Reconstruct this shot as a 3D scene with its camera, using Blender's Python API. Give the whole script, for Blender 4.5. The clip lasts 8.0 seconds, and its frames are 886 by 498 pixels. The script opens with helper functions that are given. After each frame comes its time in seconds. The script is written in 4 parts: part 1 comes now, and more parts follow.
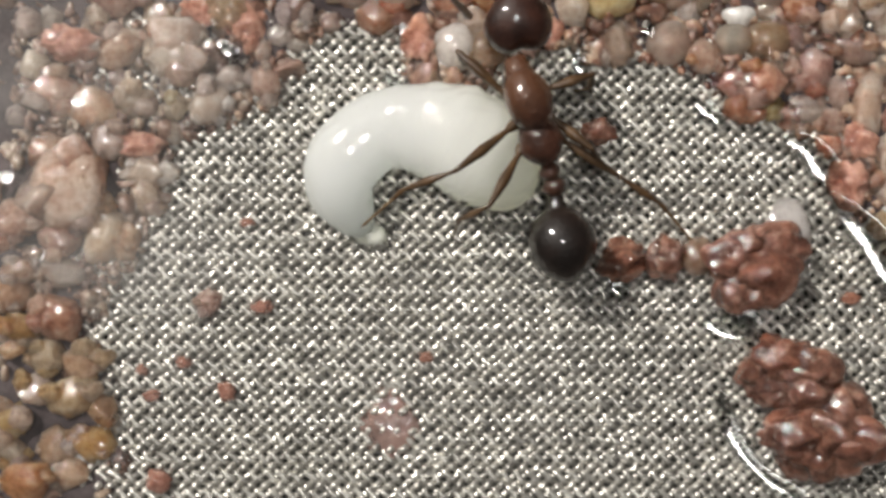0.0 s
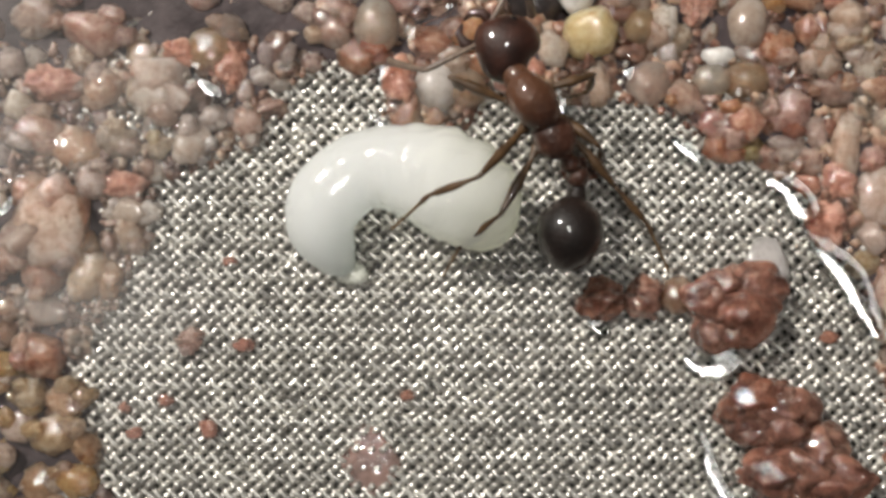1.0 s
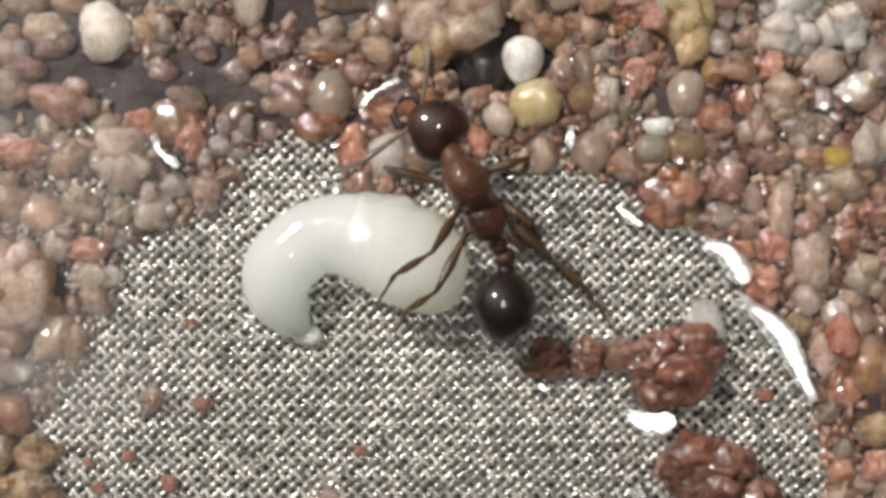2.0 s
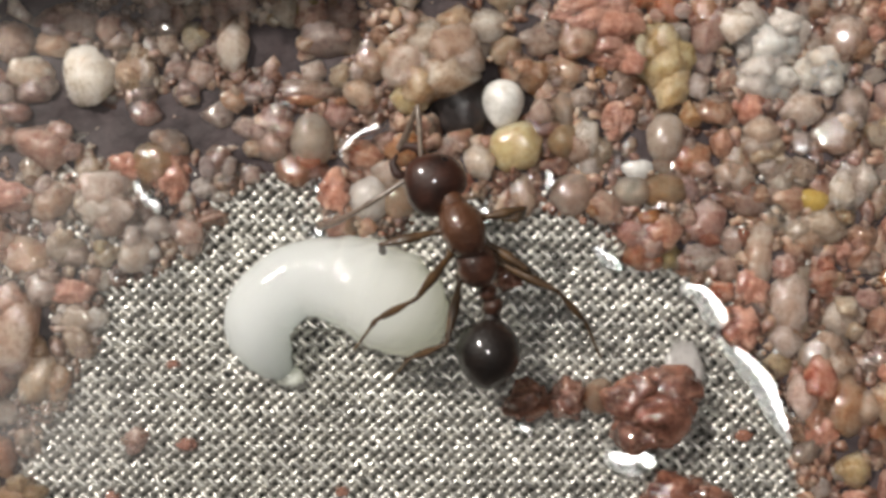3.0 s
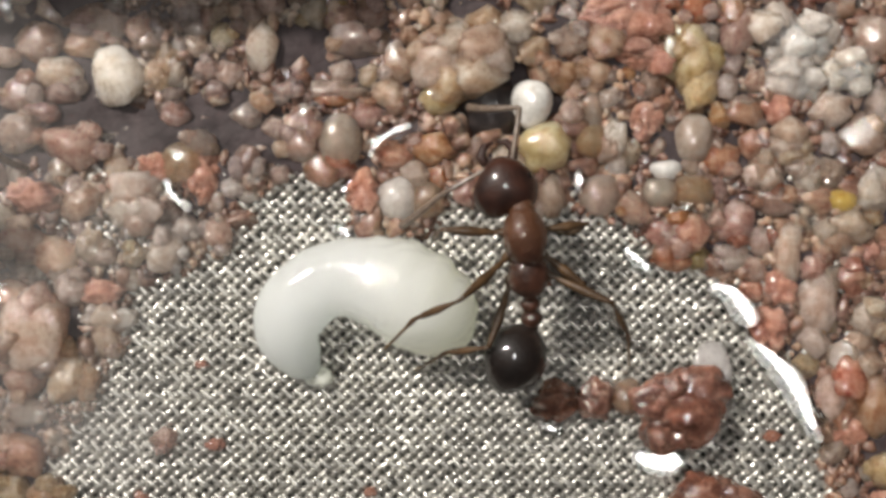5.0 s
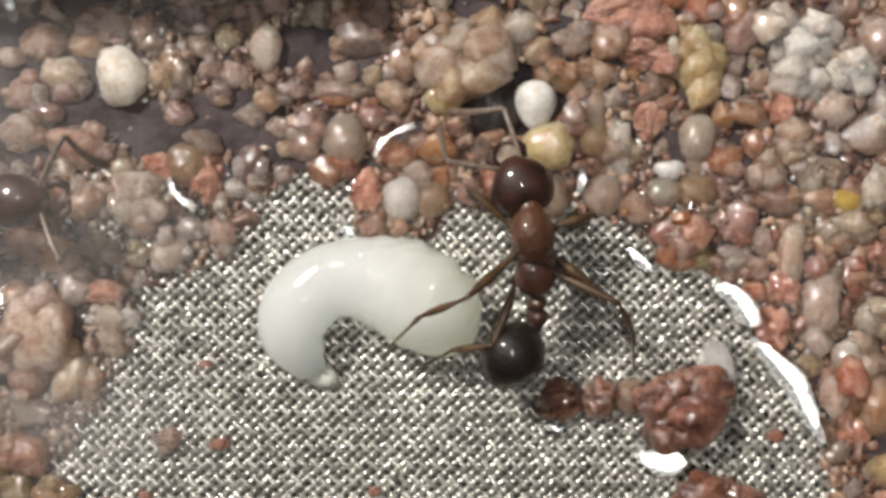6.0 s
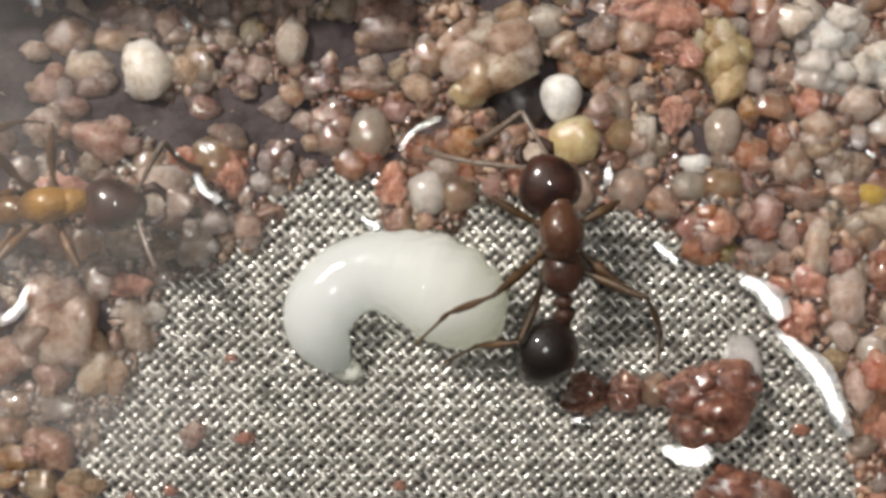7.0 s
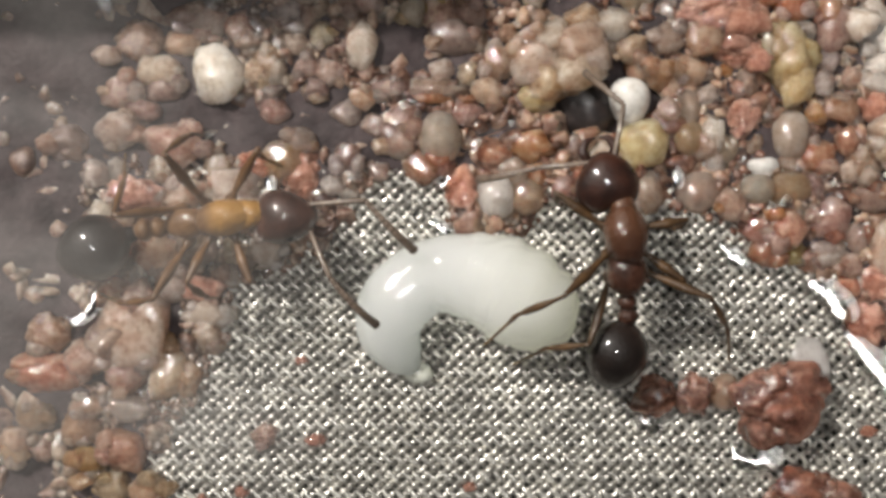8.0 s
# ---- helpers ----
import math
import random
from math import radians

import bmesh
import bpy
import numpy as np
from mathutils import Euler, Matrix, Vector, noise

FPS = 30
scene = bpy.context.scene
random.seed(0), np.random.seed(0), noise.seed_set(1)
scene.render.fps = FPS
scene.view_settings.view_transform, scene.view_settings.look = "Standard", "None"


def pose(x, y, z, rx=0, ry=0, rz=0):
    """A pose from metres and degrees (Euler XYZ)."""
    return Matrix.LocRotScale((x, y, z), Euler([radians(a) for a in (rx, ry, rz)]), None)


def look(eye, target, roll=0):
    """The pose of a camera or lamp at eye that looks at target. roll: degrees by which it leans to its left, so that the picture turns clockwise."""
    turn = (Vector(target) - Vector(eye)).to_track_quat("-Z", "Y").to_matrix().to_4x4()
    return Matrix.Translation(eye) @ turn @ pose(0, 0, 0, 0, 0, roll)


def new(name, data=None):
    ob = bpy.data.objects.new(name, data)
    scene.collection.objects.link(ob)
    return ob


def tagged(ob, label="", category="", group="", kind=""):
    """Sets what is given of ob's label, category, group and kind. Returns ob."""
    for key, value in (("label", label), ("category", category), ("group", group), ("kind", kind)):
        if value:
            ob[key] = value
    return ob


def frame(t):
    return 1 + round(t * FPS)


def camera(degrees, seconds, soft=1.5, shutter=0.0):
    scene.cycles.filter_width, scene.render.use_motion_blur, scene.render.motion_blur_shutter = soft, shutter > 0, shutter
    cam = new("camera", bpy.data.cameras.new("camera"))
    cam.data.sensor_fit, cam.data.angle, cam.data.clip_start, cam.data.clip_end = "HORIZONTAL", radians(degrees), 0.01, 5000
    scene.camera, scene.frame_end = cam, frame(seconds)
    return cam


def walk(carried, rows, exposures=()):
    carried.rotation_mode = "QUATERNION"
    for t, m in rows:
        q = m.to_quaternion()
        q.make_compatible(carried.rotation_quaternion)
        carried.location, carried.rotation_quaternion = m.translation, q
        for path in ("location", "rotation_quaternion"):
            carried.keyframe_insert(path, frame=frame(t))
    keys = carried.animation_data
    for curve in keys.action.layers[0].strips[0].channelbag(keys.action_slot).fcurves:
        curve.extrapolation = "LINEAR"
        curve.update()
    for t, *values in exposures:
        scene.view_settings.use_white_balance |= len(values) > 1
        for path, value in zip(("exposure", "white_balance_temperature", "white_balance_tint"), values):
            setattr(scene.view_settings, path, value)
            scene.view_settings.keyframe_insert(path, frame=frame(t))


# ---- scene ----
from mathutils import Quaternion

MM = 0.001  # the place is a few millimetres across: lengths below are in millimetres

cam = camera(40.0, 8.0, soft=3.4, shutter=0.12)
PATH = [
    (0.0, -0.000, -0.000, 23.934, 0.00),
    (0.5, 0.163, 0.019, 23.936, 0.04),
    (0.7, 0.095, 0.214, 23.997, 0.04),
    (0.8, 0.134, 0.390, 24.028, 0.05),
    (1.0, 0.375, 0.764, 24.089, 0.05),
    (1.2, 0.440, 1.054, 24.117, 0.05),
    (1.5, 0.296, 0.814, 24.158, 0.06),
    (1.7, 0.281, 0.911, 24.535, 0.04),
    (1.8, 0.375, 1.184, 24.724, 0.03),
    (1.9, 0.665, 1.420, 24.912, 0.02),
    (2.0, 1.371, 2.033, 25.101, 0.01),
    (2.1, 1.759, 2.759, 25.208, -0.02),
    (2.2, 2.152, 3.001, 25.316, -0.05),
    (3.3, 1.466, 2.882, 25.285, -0.05),
    (3.5, 1.318, 2.920, 25.253, -0.03),
    (3.7, 1.378, 2.789, 25.252, -0.03),
    (4.0, 1.107, 2.795, 25.250, -0.03),
    (4.5, 1.267, 2.790, 25.315, 0.00),
    (4.7, 1.236, 2.911, 25.320, 0.00),
    (5.8, 1.084, 2.911, 25.347, 0.00),
    (6.0, 1.092, 2.908, 25.352, 0.00),
    (6.5, 0.889, 2.900, 25.353, 0.00),
    (6.7, 0.805, 2.846, 25.345, -0.00),
    (7.0, 0.566, 2.784, 25.333, -0.01),
    (7.2, 0.384, 2.727, 25.395, -0.03),
    (7.5, -0.333, 2.856, 25.488, -0.07),
    (7.7, -0.697, 2.797, 25.483, -0.07),
    (8.0, -0.879, 2.842, 25.476, -0.07),
]
walk(cam, [(t, pose(x * MM, y * MM, h * MM, 0, 0, roll)) for t, x, y, h, roll in PATH])

# ---- light: a bright lamp to one side, a small ceiling lamp overhead, a dim room all round ----
world = bpy.data.worlds.new("room")
world.use_nodes = True
world.node_tree.nodes["Background"].inputs["Color"].default_value = (0.95, 0.96, 1.0, 1)
world.node_tree.nodes["Background"].inputs["Strength"].default_value = 0.03
scene.world = world


def area_lamp(name, eye, roll, wide, high, watts, colour):
    data = bpy.data.lights.new(name, "AREA")
    data.shape, data.size, data.size_y, data.energy, data.color = "RECTANGLE", wide, high, watts, colour
    ob = new(name, data)
    ob.matrix_world = look(eye, (0.0, 0.002, 0.0), roll)
    return ob


desk_lamp = area_lamp("desk_lamp", (-0.138, 0.142, 0.196), 0, 0.030, 0.030, 1.16, (1.0, 0.95, 0.88))
lamp = area_lamp("ceiling_lamp", (-0.002, 0.010, 0.24), 12, 0.021, 0.044, 0.21, (1.0, 0.97, 0.93))


# ---- materials ----
def nodes_of(name):
    mat = bpy.data.materials.new(name)
    mat.use_nodes = True
    return mat, mat.node_tree.nodes, mat.node_tree.links, mat.node_tree.nodes["Principled BSDF"]


def noise_node(nodes, links, scale, detail=4.0, rough=0.6, coord="Object"):
    tex = nodes.new("ShaderNodeTexCoord")
    n = nodes.new("ShaderNodeTexNoise")
    n.inputs["Scale"].default_value = scale
    n.inputs["Detail"].default_value = detail
    n.inputs["Roughness"].default_value = rough
    links.new(tex.outputs[coord], n.inputs["Vector"])
    return n


def ramp_node(nodes, links, source, stops):
    ramp = nodes.new("ShaderNodeValToRGB")
    while len(ramp.color_ramp.elements) < len(stops):
        ramp.color_ramp.elements.new(0.5)
    for el, (at, col) in zip(ramp.color_ramp.elements, stops):
        el.position, el.color = at, (*col, 1)
    links.new(source, ramp.inputs["Fac"])
    return ramp


def film_node(nodes, links, bsdf, scale, distance):
    """Gentle waves in the film of water, so that glints break up."""
    b = nodes.new("ShaderNodeBump")
    b.inputs["Distance"].default_value = distance * MM
    links.new(noise_node(nodes, links, scale / MM, 1, 0.3).outputs["Fac"], b.inputs["Height"])
    links.new(b.outputs["Normal"], bsdf.inputs["Coat Normal"])


def bump_node(nodes, links, bsdf, height, distance, strength=1.0):
    b = nodes.new("ShaderNodeBump")
    b.inputs["Distance"].default_value = distance
    b.inputs["Strength"].default_value = strength
    links.new(height, b.inputs["Height"])
    links.new(b.outputs["Normal"], bsdf.inputs["Normal"])


def let_through(mat, share):
    """Lets a share of the light pass through the body to its far side, as in a cloudy crystal or a soft skin."""
    nodes, links, bsdf = mat.node_tree.nodes, mat.node_tree.links, mat.node_tree.nodes["Principled BSDF"]
    far, mix = nodes.new("ShaderNodeBsdfTranslucent"), nodes.new("ShaderNodeMixShader")
    links.new(bsdf.inputs["Base Color"].links[0].from_socket, far.inputs["Color"])
    mix.inputs[0].default_value = share
    links.new(bsdf.outputs["BSDF"], mix.inputs[1])
    links.new(far.outputs["BSDF"], mix.inputs[2])
    links.new(mix.outputs[0], nodes["Material Output"].inputs["Surface"])


def wet_stone(name, dark, light, stain=(0.30, 0.12, 0.07), rough=0.22, sub=0.5, radius=0.8, bump=0.03, scale=2.0, glass=0.0, stained=0.5, film=0.04, coat=1.0, vary=1.0):
    """Wet mineral: cloudy patches in two tones, rusty stains, dark specks, a thin film of water on top."""
    mat, nodes, links, bsdf = nodes_of(name)
    big = noise_node(nodes, links, scale / MM, 8, 0.68)
    ramp = ramp_node(nodes, links, big.outputs["Fac"], [(0.36, tuple(0.85 * d for d in dark)), (0.5, tuple(0.5 * (d + c) for d, c in zip(dark, light))), (0.62, light)])
    rust = noise_node(nodes, links, 1.1 / MM, 7, 0.72, "Generated")
    rust.inputs["Scale"].default_value = 3.0
    rust_at = ramp_node(nodes, links, rust.outputs["Fac"], [(0.52, (0, 0, 0)), (0.68, (stained, stained, stained))])
    tint = nodes.new("ShaderNodeMix")
    tint.data_type = "RGBA"
    links.new(rust_at.outputs["Color"], tint.inputs[0])
    links.new(ramp.outputs["Color"], tint.inputs[6])
    tint.inputs[7].default_value = (*stain, 1)
    fine = noise_node(nodes, links, 8 / MM, 4, 0.7)
    speck = ramp_node(nodes, links, fine.outputs["Fac"], [(0.30, (0.35, 0.30, 0.26)), (0.46, (1, 1, 1))])
    mix = nodes.new("ShaderNodeMix")
    mix.data_type, mix.blend_type = "RGBA", "MULTIPLY"
    mix.inputs[0].default_value = 0.45 if film > 0.025 else 0.2
    links.new(tint.outputs[2], mix.inputs[6])
    links.new(speck.outputs["Color"], mix.inputs[7])
    info = nodes.new("ShaderNodeObjectInfo")
    hsv = nodes.new("ShaderNodeHueSaturation")
    mixed = nodes.new("ShaderNodeTexWhiteNoise")
    mixed.noise_dimensions = "1D"
    links.new(info.outputs["Random"], mixed.inputs["W"])
    apart = nodes.new("ShaderNodeSeparateColor")
    links.new(mixed.outputs["Color"], apart.inputs["Color"])
    for source, socket, low, high in (("Red", "Value", 0.88 - 0.28 * vary, 0.88 + 0.20 * vary), ("Green", "Saturation", 0.94 - 0.25 * vary, 0.94 + 0.3 * vary), ("Blue", "Hue", 0.5 - 0.012 * vary, 0.5 + 0.012 * vary)):
        ranged = nodes.new("ShaderNodeMapRange")
        ranged.inputs["To Min"].default_value, ranged.inputs["To Max"].default_value = low, high
        links.new(apart.outputs[source], ranged.inputs["Value"])
        links.new(ranged.outputs["Result"], hsv.inputs[socket])
    links.new(mix.outputs[2], hsv.inputs["Color"])
    links.new(hsv.outputs["Color"], bsdf.inputs["Base Color"])
    bsdf.inputs["Roughness"].default_value = 0.32 * rough
    bsdf.inputs["IOR"].default_value = 1.45
    bsdf.inputs["Subsurface Weight"].default_value = sub
    bsdf.inputs["Subsurface Radius"].default_value = (1.0, 1.0, 1.0)
    bsdf.inputs["Subsurface Anisotropy"].default_value = 0.6
    bsdf.inputs["Subsurface Scale"].default_value = 1.1 * radius * MM
    bsdf.inputs["Transmission Weight"].default_value = 0.85 * glass if rough > 0.15 else glass
    bsdf.inputs["Coat Weight"].default_value = coat
    bsdf.inputs["Coat Roughness"].default_value = 0.03
    bsdf.inputs["Coat IOR"].default_value = 1.5
    bump_node(nodes, links, bsdf, noise_node(nodes, links, 4.5 / MM, 7, 0.62).outputs["Fac"], bump * MM)
    film_node(nodes, links, bsdf, 4.0, 2.6 * film if film > 0.025 else 0.4 * film)
    if glass > 0.3:
        let_through(mat, 0.1)
    return mat


STONE = {
    "cobble": wet_stone("cream_white_quartz", (0.80, 0.66, 0.52), (0.92, 0.83, 0.72), stain=(0.60, 0.40, 0.24), sub=1.0, radius=1.4, glass=0.2, bump=0.055, stained=0.5, film=0.03, rough=0.4, vary=0.0),
    "chip": wet_stone("milky_chip", (0.74, 0.68, 0.64), (0.86, 0.81, 0.77), rough=0.4, sub=0.9, glass=0.45, bump=0.03, stained=0.15, film=0.02),
    "tan": wet_stone("tan_quartz", (0.70, 0.40, 0.26), (0.88, 0.60, 0.45), stain=(0.46, 0.19, 0.10), glass=0.5, sub=1.0, radius=1.3, bump=0.055, stained=0.45, film=0.03, rough=0.35),
    "ochre": wet_stone("ochre_stone", (0.70, 0.49, 0.27), (0.88, 0.70, 0.45), stain=(0.46, 0.22, 0.09), glass=0.35, sub=1.0, radius=1.2, bump=0.05, stained=0.4, film=0.03, rough=0.35),
    "yellowish": wet_stone("pale_yellow_quartz", (0.76, 0.48, 0.28), (0.90, 0.66, 0.44), glass=0.5, sub=1.0, radius=1.3, bump=0.055, stained=0.4, film=0.03, rough=0.35),
    "pink": wet_stone("pink_stone", (0.46, 0.20, 0.13), (0.76, 0.46, 0.33), glass=0.35, sub=1.0, radius=1.0, bump=0.06, film=0.03, rough=0.35),
    "pinkclear": wet_stone("pink_quartz", (0.70, 0.42, 0.32), (0.90, 0.66, 0.53), rough=0.35, sub=1.0, radius=1.3, glass=0.5, bump=0.055, film=0.03),
    "red": wet_stone("red_clay", (0.30, 0.12, 0.08), (0.60, 0.33, 0.24), sub=0.6, bump=0.12, vary=0.2),
    "redclear": wet_stone("red_quartz", (0.62, 0.28, 0.19), (0.84, 0.51, 0.38), rough=0.35, sub=1.0, radius=1.2, glass=0.5, bump=0.055, film=0.03),
    "cream": wet_stone("cream_stone", (0.76, 0.48, 0.34), (0.94, 0.70, 0.54), sub=1.0, radius=1.3, glass=0.42, bump=0.055, stained=0.4, film=0.03, rough=0.4),
    "pale": wet_stone("pale_quartz", (0.92, 0.70, 0.56), (0.98, 0.86, 0.75), sub=1.0, radius=1.4, glass=0.08, bump=0.055, stained=0.2, film=0.03, rough=0.4),
    "tawny": wet_stone("tawny_quartz", (0.52, 0.30, 0.16), (0.78, 0.53, 0.34), rough=0.2, sub=1.0, radius=1.2, glass=0.5, bump=0.055, stained=0.4, film=0.03),
    "white": wet_stone("white_pearl", (0.62, 0.59, 0.55), (0.76, 0.74, 0.70), stain=(0.52, 0.40, 0.31), rough=0.3, sub=0.9, bump=0.012, stained=0.3, film=0.012, vary=0.0),
    "milk": wet_stone("milky_quartz", (0.80, 0.64, 0.55), (0.92, 0.80, 0.72), rough=0.3, bump=0.015, sub=0.9, glass=0.5, stained=0.2, film=0.02),
    "clear": wet_stone("clear_quartz", (0.92, 0.60, 0.42), (0.98, 0.75, 0.59), rough=0.12, sub=1.0, bump=0.02, glass=0.75, stained=0.25, film=0.02),
    "grey": wet_stone("grey_stone", (0.50, 0.31, 0.25), (0.74, 0.52, 0.44), rough=0.35, sub=1.0, radius=1.2, glass=0.55, bump=0.055, film=0.03),
    "yellow": wet_stone("yellow_quartz", (0.86, 0.63, 0.30), (0.95, 0.79, 0.48), stain=(0.45, 0.20, 0.06), rough=0.3, sub=0.9, glass=0.5, film=0.02, vary=0.0),
    "amber": wet_stone("amber_bead", (0.58, 0.37, 0.08), (0.72, 0.50, 0.14), stain=(0.5, 0.2, 0.02), rough=0.15, bump=0.01, sub=0.8, glass=0.3, film=0.012, vary=0.0),
    "clod": wet_stone("brick_red_clay", (0.062, 0.027, 0.019), (0.31, 0.142, 0.096), stain=(0.46, 0.28, 0.21), sub=0.7, bump=0.04, rough=0.3, scale=1.3, vary=0.2),
    "dark": wet_stone("dark_hollow_lump", (0.022, 0.018, 0.018), (0.045, 0.036, 0.034), rough=0.9, sub=0.0, film=0.02, stained=0.1, coat=0.15, vary=0.0),
    "redbit": wet_stone("red_crumb_clay", (0.20, 0.085, 0.06), (0.36, 0.18, 0.13), sub=0.3, vary=0.2),
    "redstain": wet_stone("pale_red_clay", (0.16, 0.11, 0.095), (0.28, 0.18, 0.15), sub=0.2, vary=0.2),
}


def fill_material():
    """Loose sand: patchy colour, a tone for each grain, greyer and bluer towards the left."""
    mat, nodes, links, bsdf = nodes_of("mixed_sand")
    geo = nodes.new("ShaderNodeNewGeometry")
    tones = [(0.0, (0.62, 0.55, 0.50)), (0.3, (0.95, 0.88, 0.82)), (0.55, (1.1, 1.06, 1.0)), (0.8, (1.3, 1.32, 1.32)), (0.93, (0.5, 0.5, 0.52))]
    ramp = ramp_node(nodes, links, geo.outputs["Random Per Island"], tones)
    ramp.color_ramp.interpolation = "CONSTANT"
    patch = noise_node(nodes, links, 0.75 / MM, 9, 0.72)
    shade = ramp_node(nodes, links, patch.outputs["Fac"], [(0.30, (0.06, 0.036, 0.03)), (0.40, (0.20, 0.11, 0.085)), (0.49, (0.38, 0.235, 0.18)), (0.57, (0.58, 0.43, 0.33)), (0.68, (0.38, 0.17, 0.115))])
    mix = nodes.new("ShaderNodeMix")
    mix.data_type, mix.blend_type = "RGBA", "MULTIPLY"
    mix.inputs[0].default_value = 0.8
    links.new(shade.outputs["Color"], mix.inputs[6])
    links.new(ramp.outputs["Color"], mix.inputs[7])
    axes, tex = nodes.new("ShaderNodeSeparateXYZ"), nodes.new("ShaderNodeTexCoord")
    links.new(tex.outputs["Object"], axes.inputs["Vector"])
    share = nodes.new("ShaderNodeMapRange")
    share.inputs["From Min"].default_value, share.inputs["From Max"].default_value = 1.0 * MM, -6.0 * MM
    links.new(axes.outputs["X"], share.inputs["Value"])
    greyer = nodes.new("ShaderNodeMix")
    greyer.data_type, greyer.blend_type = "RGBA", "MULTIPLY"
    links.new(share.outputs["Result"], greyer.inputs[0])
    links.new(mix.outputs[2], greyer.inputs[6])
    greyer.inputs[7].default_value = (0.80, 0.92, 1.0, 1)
    links.new(greyer.outputs[2], bsdf.inputs["Base Color"])
    bsdf.inputs["Roughness"].default_value = 0.22
    bsdf.inputs["Subsurface Weight"].default_value = 1.0
    bsdf.inputs["Subsurface Radius"].default_value = (1.0, 1.0, 1.0)
    bsdf.inputs["Subsurface Anisotropy"].default_value = 0.6
    bsdf.inputs["Subsurface Scale"].default_value = 0.3 * MM
    bsdf.inputs["Coat Weight"].default_value = 1.0
    bsdf.inputs["Coat Roughness"].default_value = 0.04
    bsdf.inputs["Transmission Weight"].default_value = 0.35
    bump_node(nodes, links, bsdf, noise_node(nodes, links, 6 / MM, 6).outputs["Fac"], 0.05 * MM)
    film_node(nodes, links, bsdf, 3.0, 0.015)
    return mat


def steel_material():
    mat, nodes, links, bsdf = nodes_of("steel_wire")
    n = noise_node(nodes, links, 2.6 / MM, 6)
    ramp = ramp_node(nodes, links, n.outputs["Fac"], [(0.3, (0.28, 0.27, 0.25)), (0.7, (0.74, 0.72, 0.67))])
    links.new(ramp.outputs["Color"], bsdf.inputs["Base Color"])
    bsdf.inputs["Metallic"].default_value = 0.8
    bsdf.inputs["Roughness"].default_value = 0.34
    bump_node(nodes, links, bsdf, noise_node(nodes, links, 25 / MM, 3).outputs["Fac"], 0.006 * MM)
    return mat


def plain(name, dark, light, rough=0.4, scale=2.0, coat=0.0, sub=0.0, radius=0.2, bump=0.0, bscale=12.0, metal=0.0, film=0.0, fscale=3.0, gloss=0.5):
    mat, nodes, links, bsdf = nodes_of(name)
    n = noise_node(nodes, links, scale / MM, 5)
    ramp = ramp_node(nodes, links, n.outputs["Fac"], [(0.3, dark), (0.7, light)])
    links.new(ramp.outputs["Color"], bsdf.inputs["Base Color"])
    bsdf.inputs["Roughness"].default_value = rough
    bsdf.inputs["Metallic"].default_value = metal
    bsdf.inputs["Specular IOR Level"].default_value = gloss
    bsdf.inputs["Coat Weight"].default_value = coat
    bsdf.inputs["Coat Roughness"].default_value = 0.04
    bsdf.inputs["Subsurface Weight"].default_value = sub
    bsdf.inputs["Subsurface Radius"].default_value = (1.0, 1.0, 0.95)
    bsdf.inputs["Subsurface Scale"].default_value = radius * MM
    if bump:
        bump_node(nodes, links, bsdf, noise_node(nodes, links, bscale / MM, 4).outputs["Fac"], bump * MM)
    if film:
        film_node(nodes, links, bsdf, fscale, film)
    return mat


def water_material():
    mat, nodes, links, bsdf = nodes_of("water")
    bsdf.inputs["Base Color"].default_value = (0.97, 0.98, 0.97, 1)
    bsdf.inputs["Roughness"].default_value = 0.03
    bsdf.inputs["IOR"].default_value = 1.5
    bsdf.inputs["Transmission Weight"].default_value = 1.0
    return mat


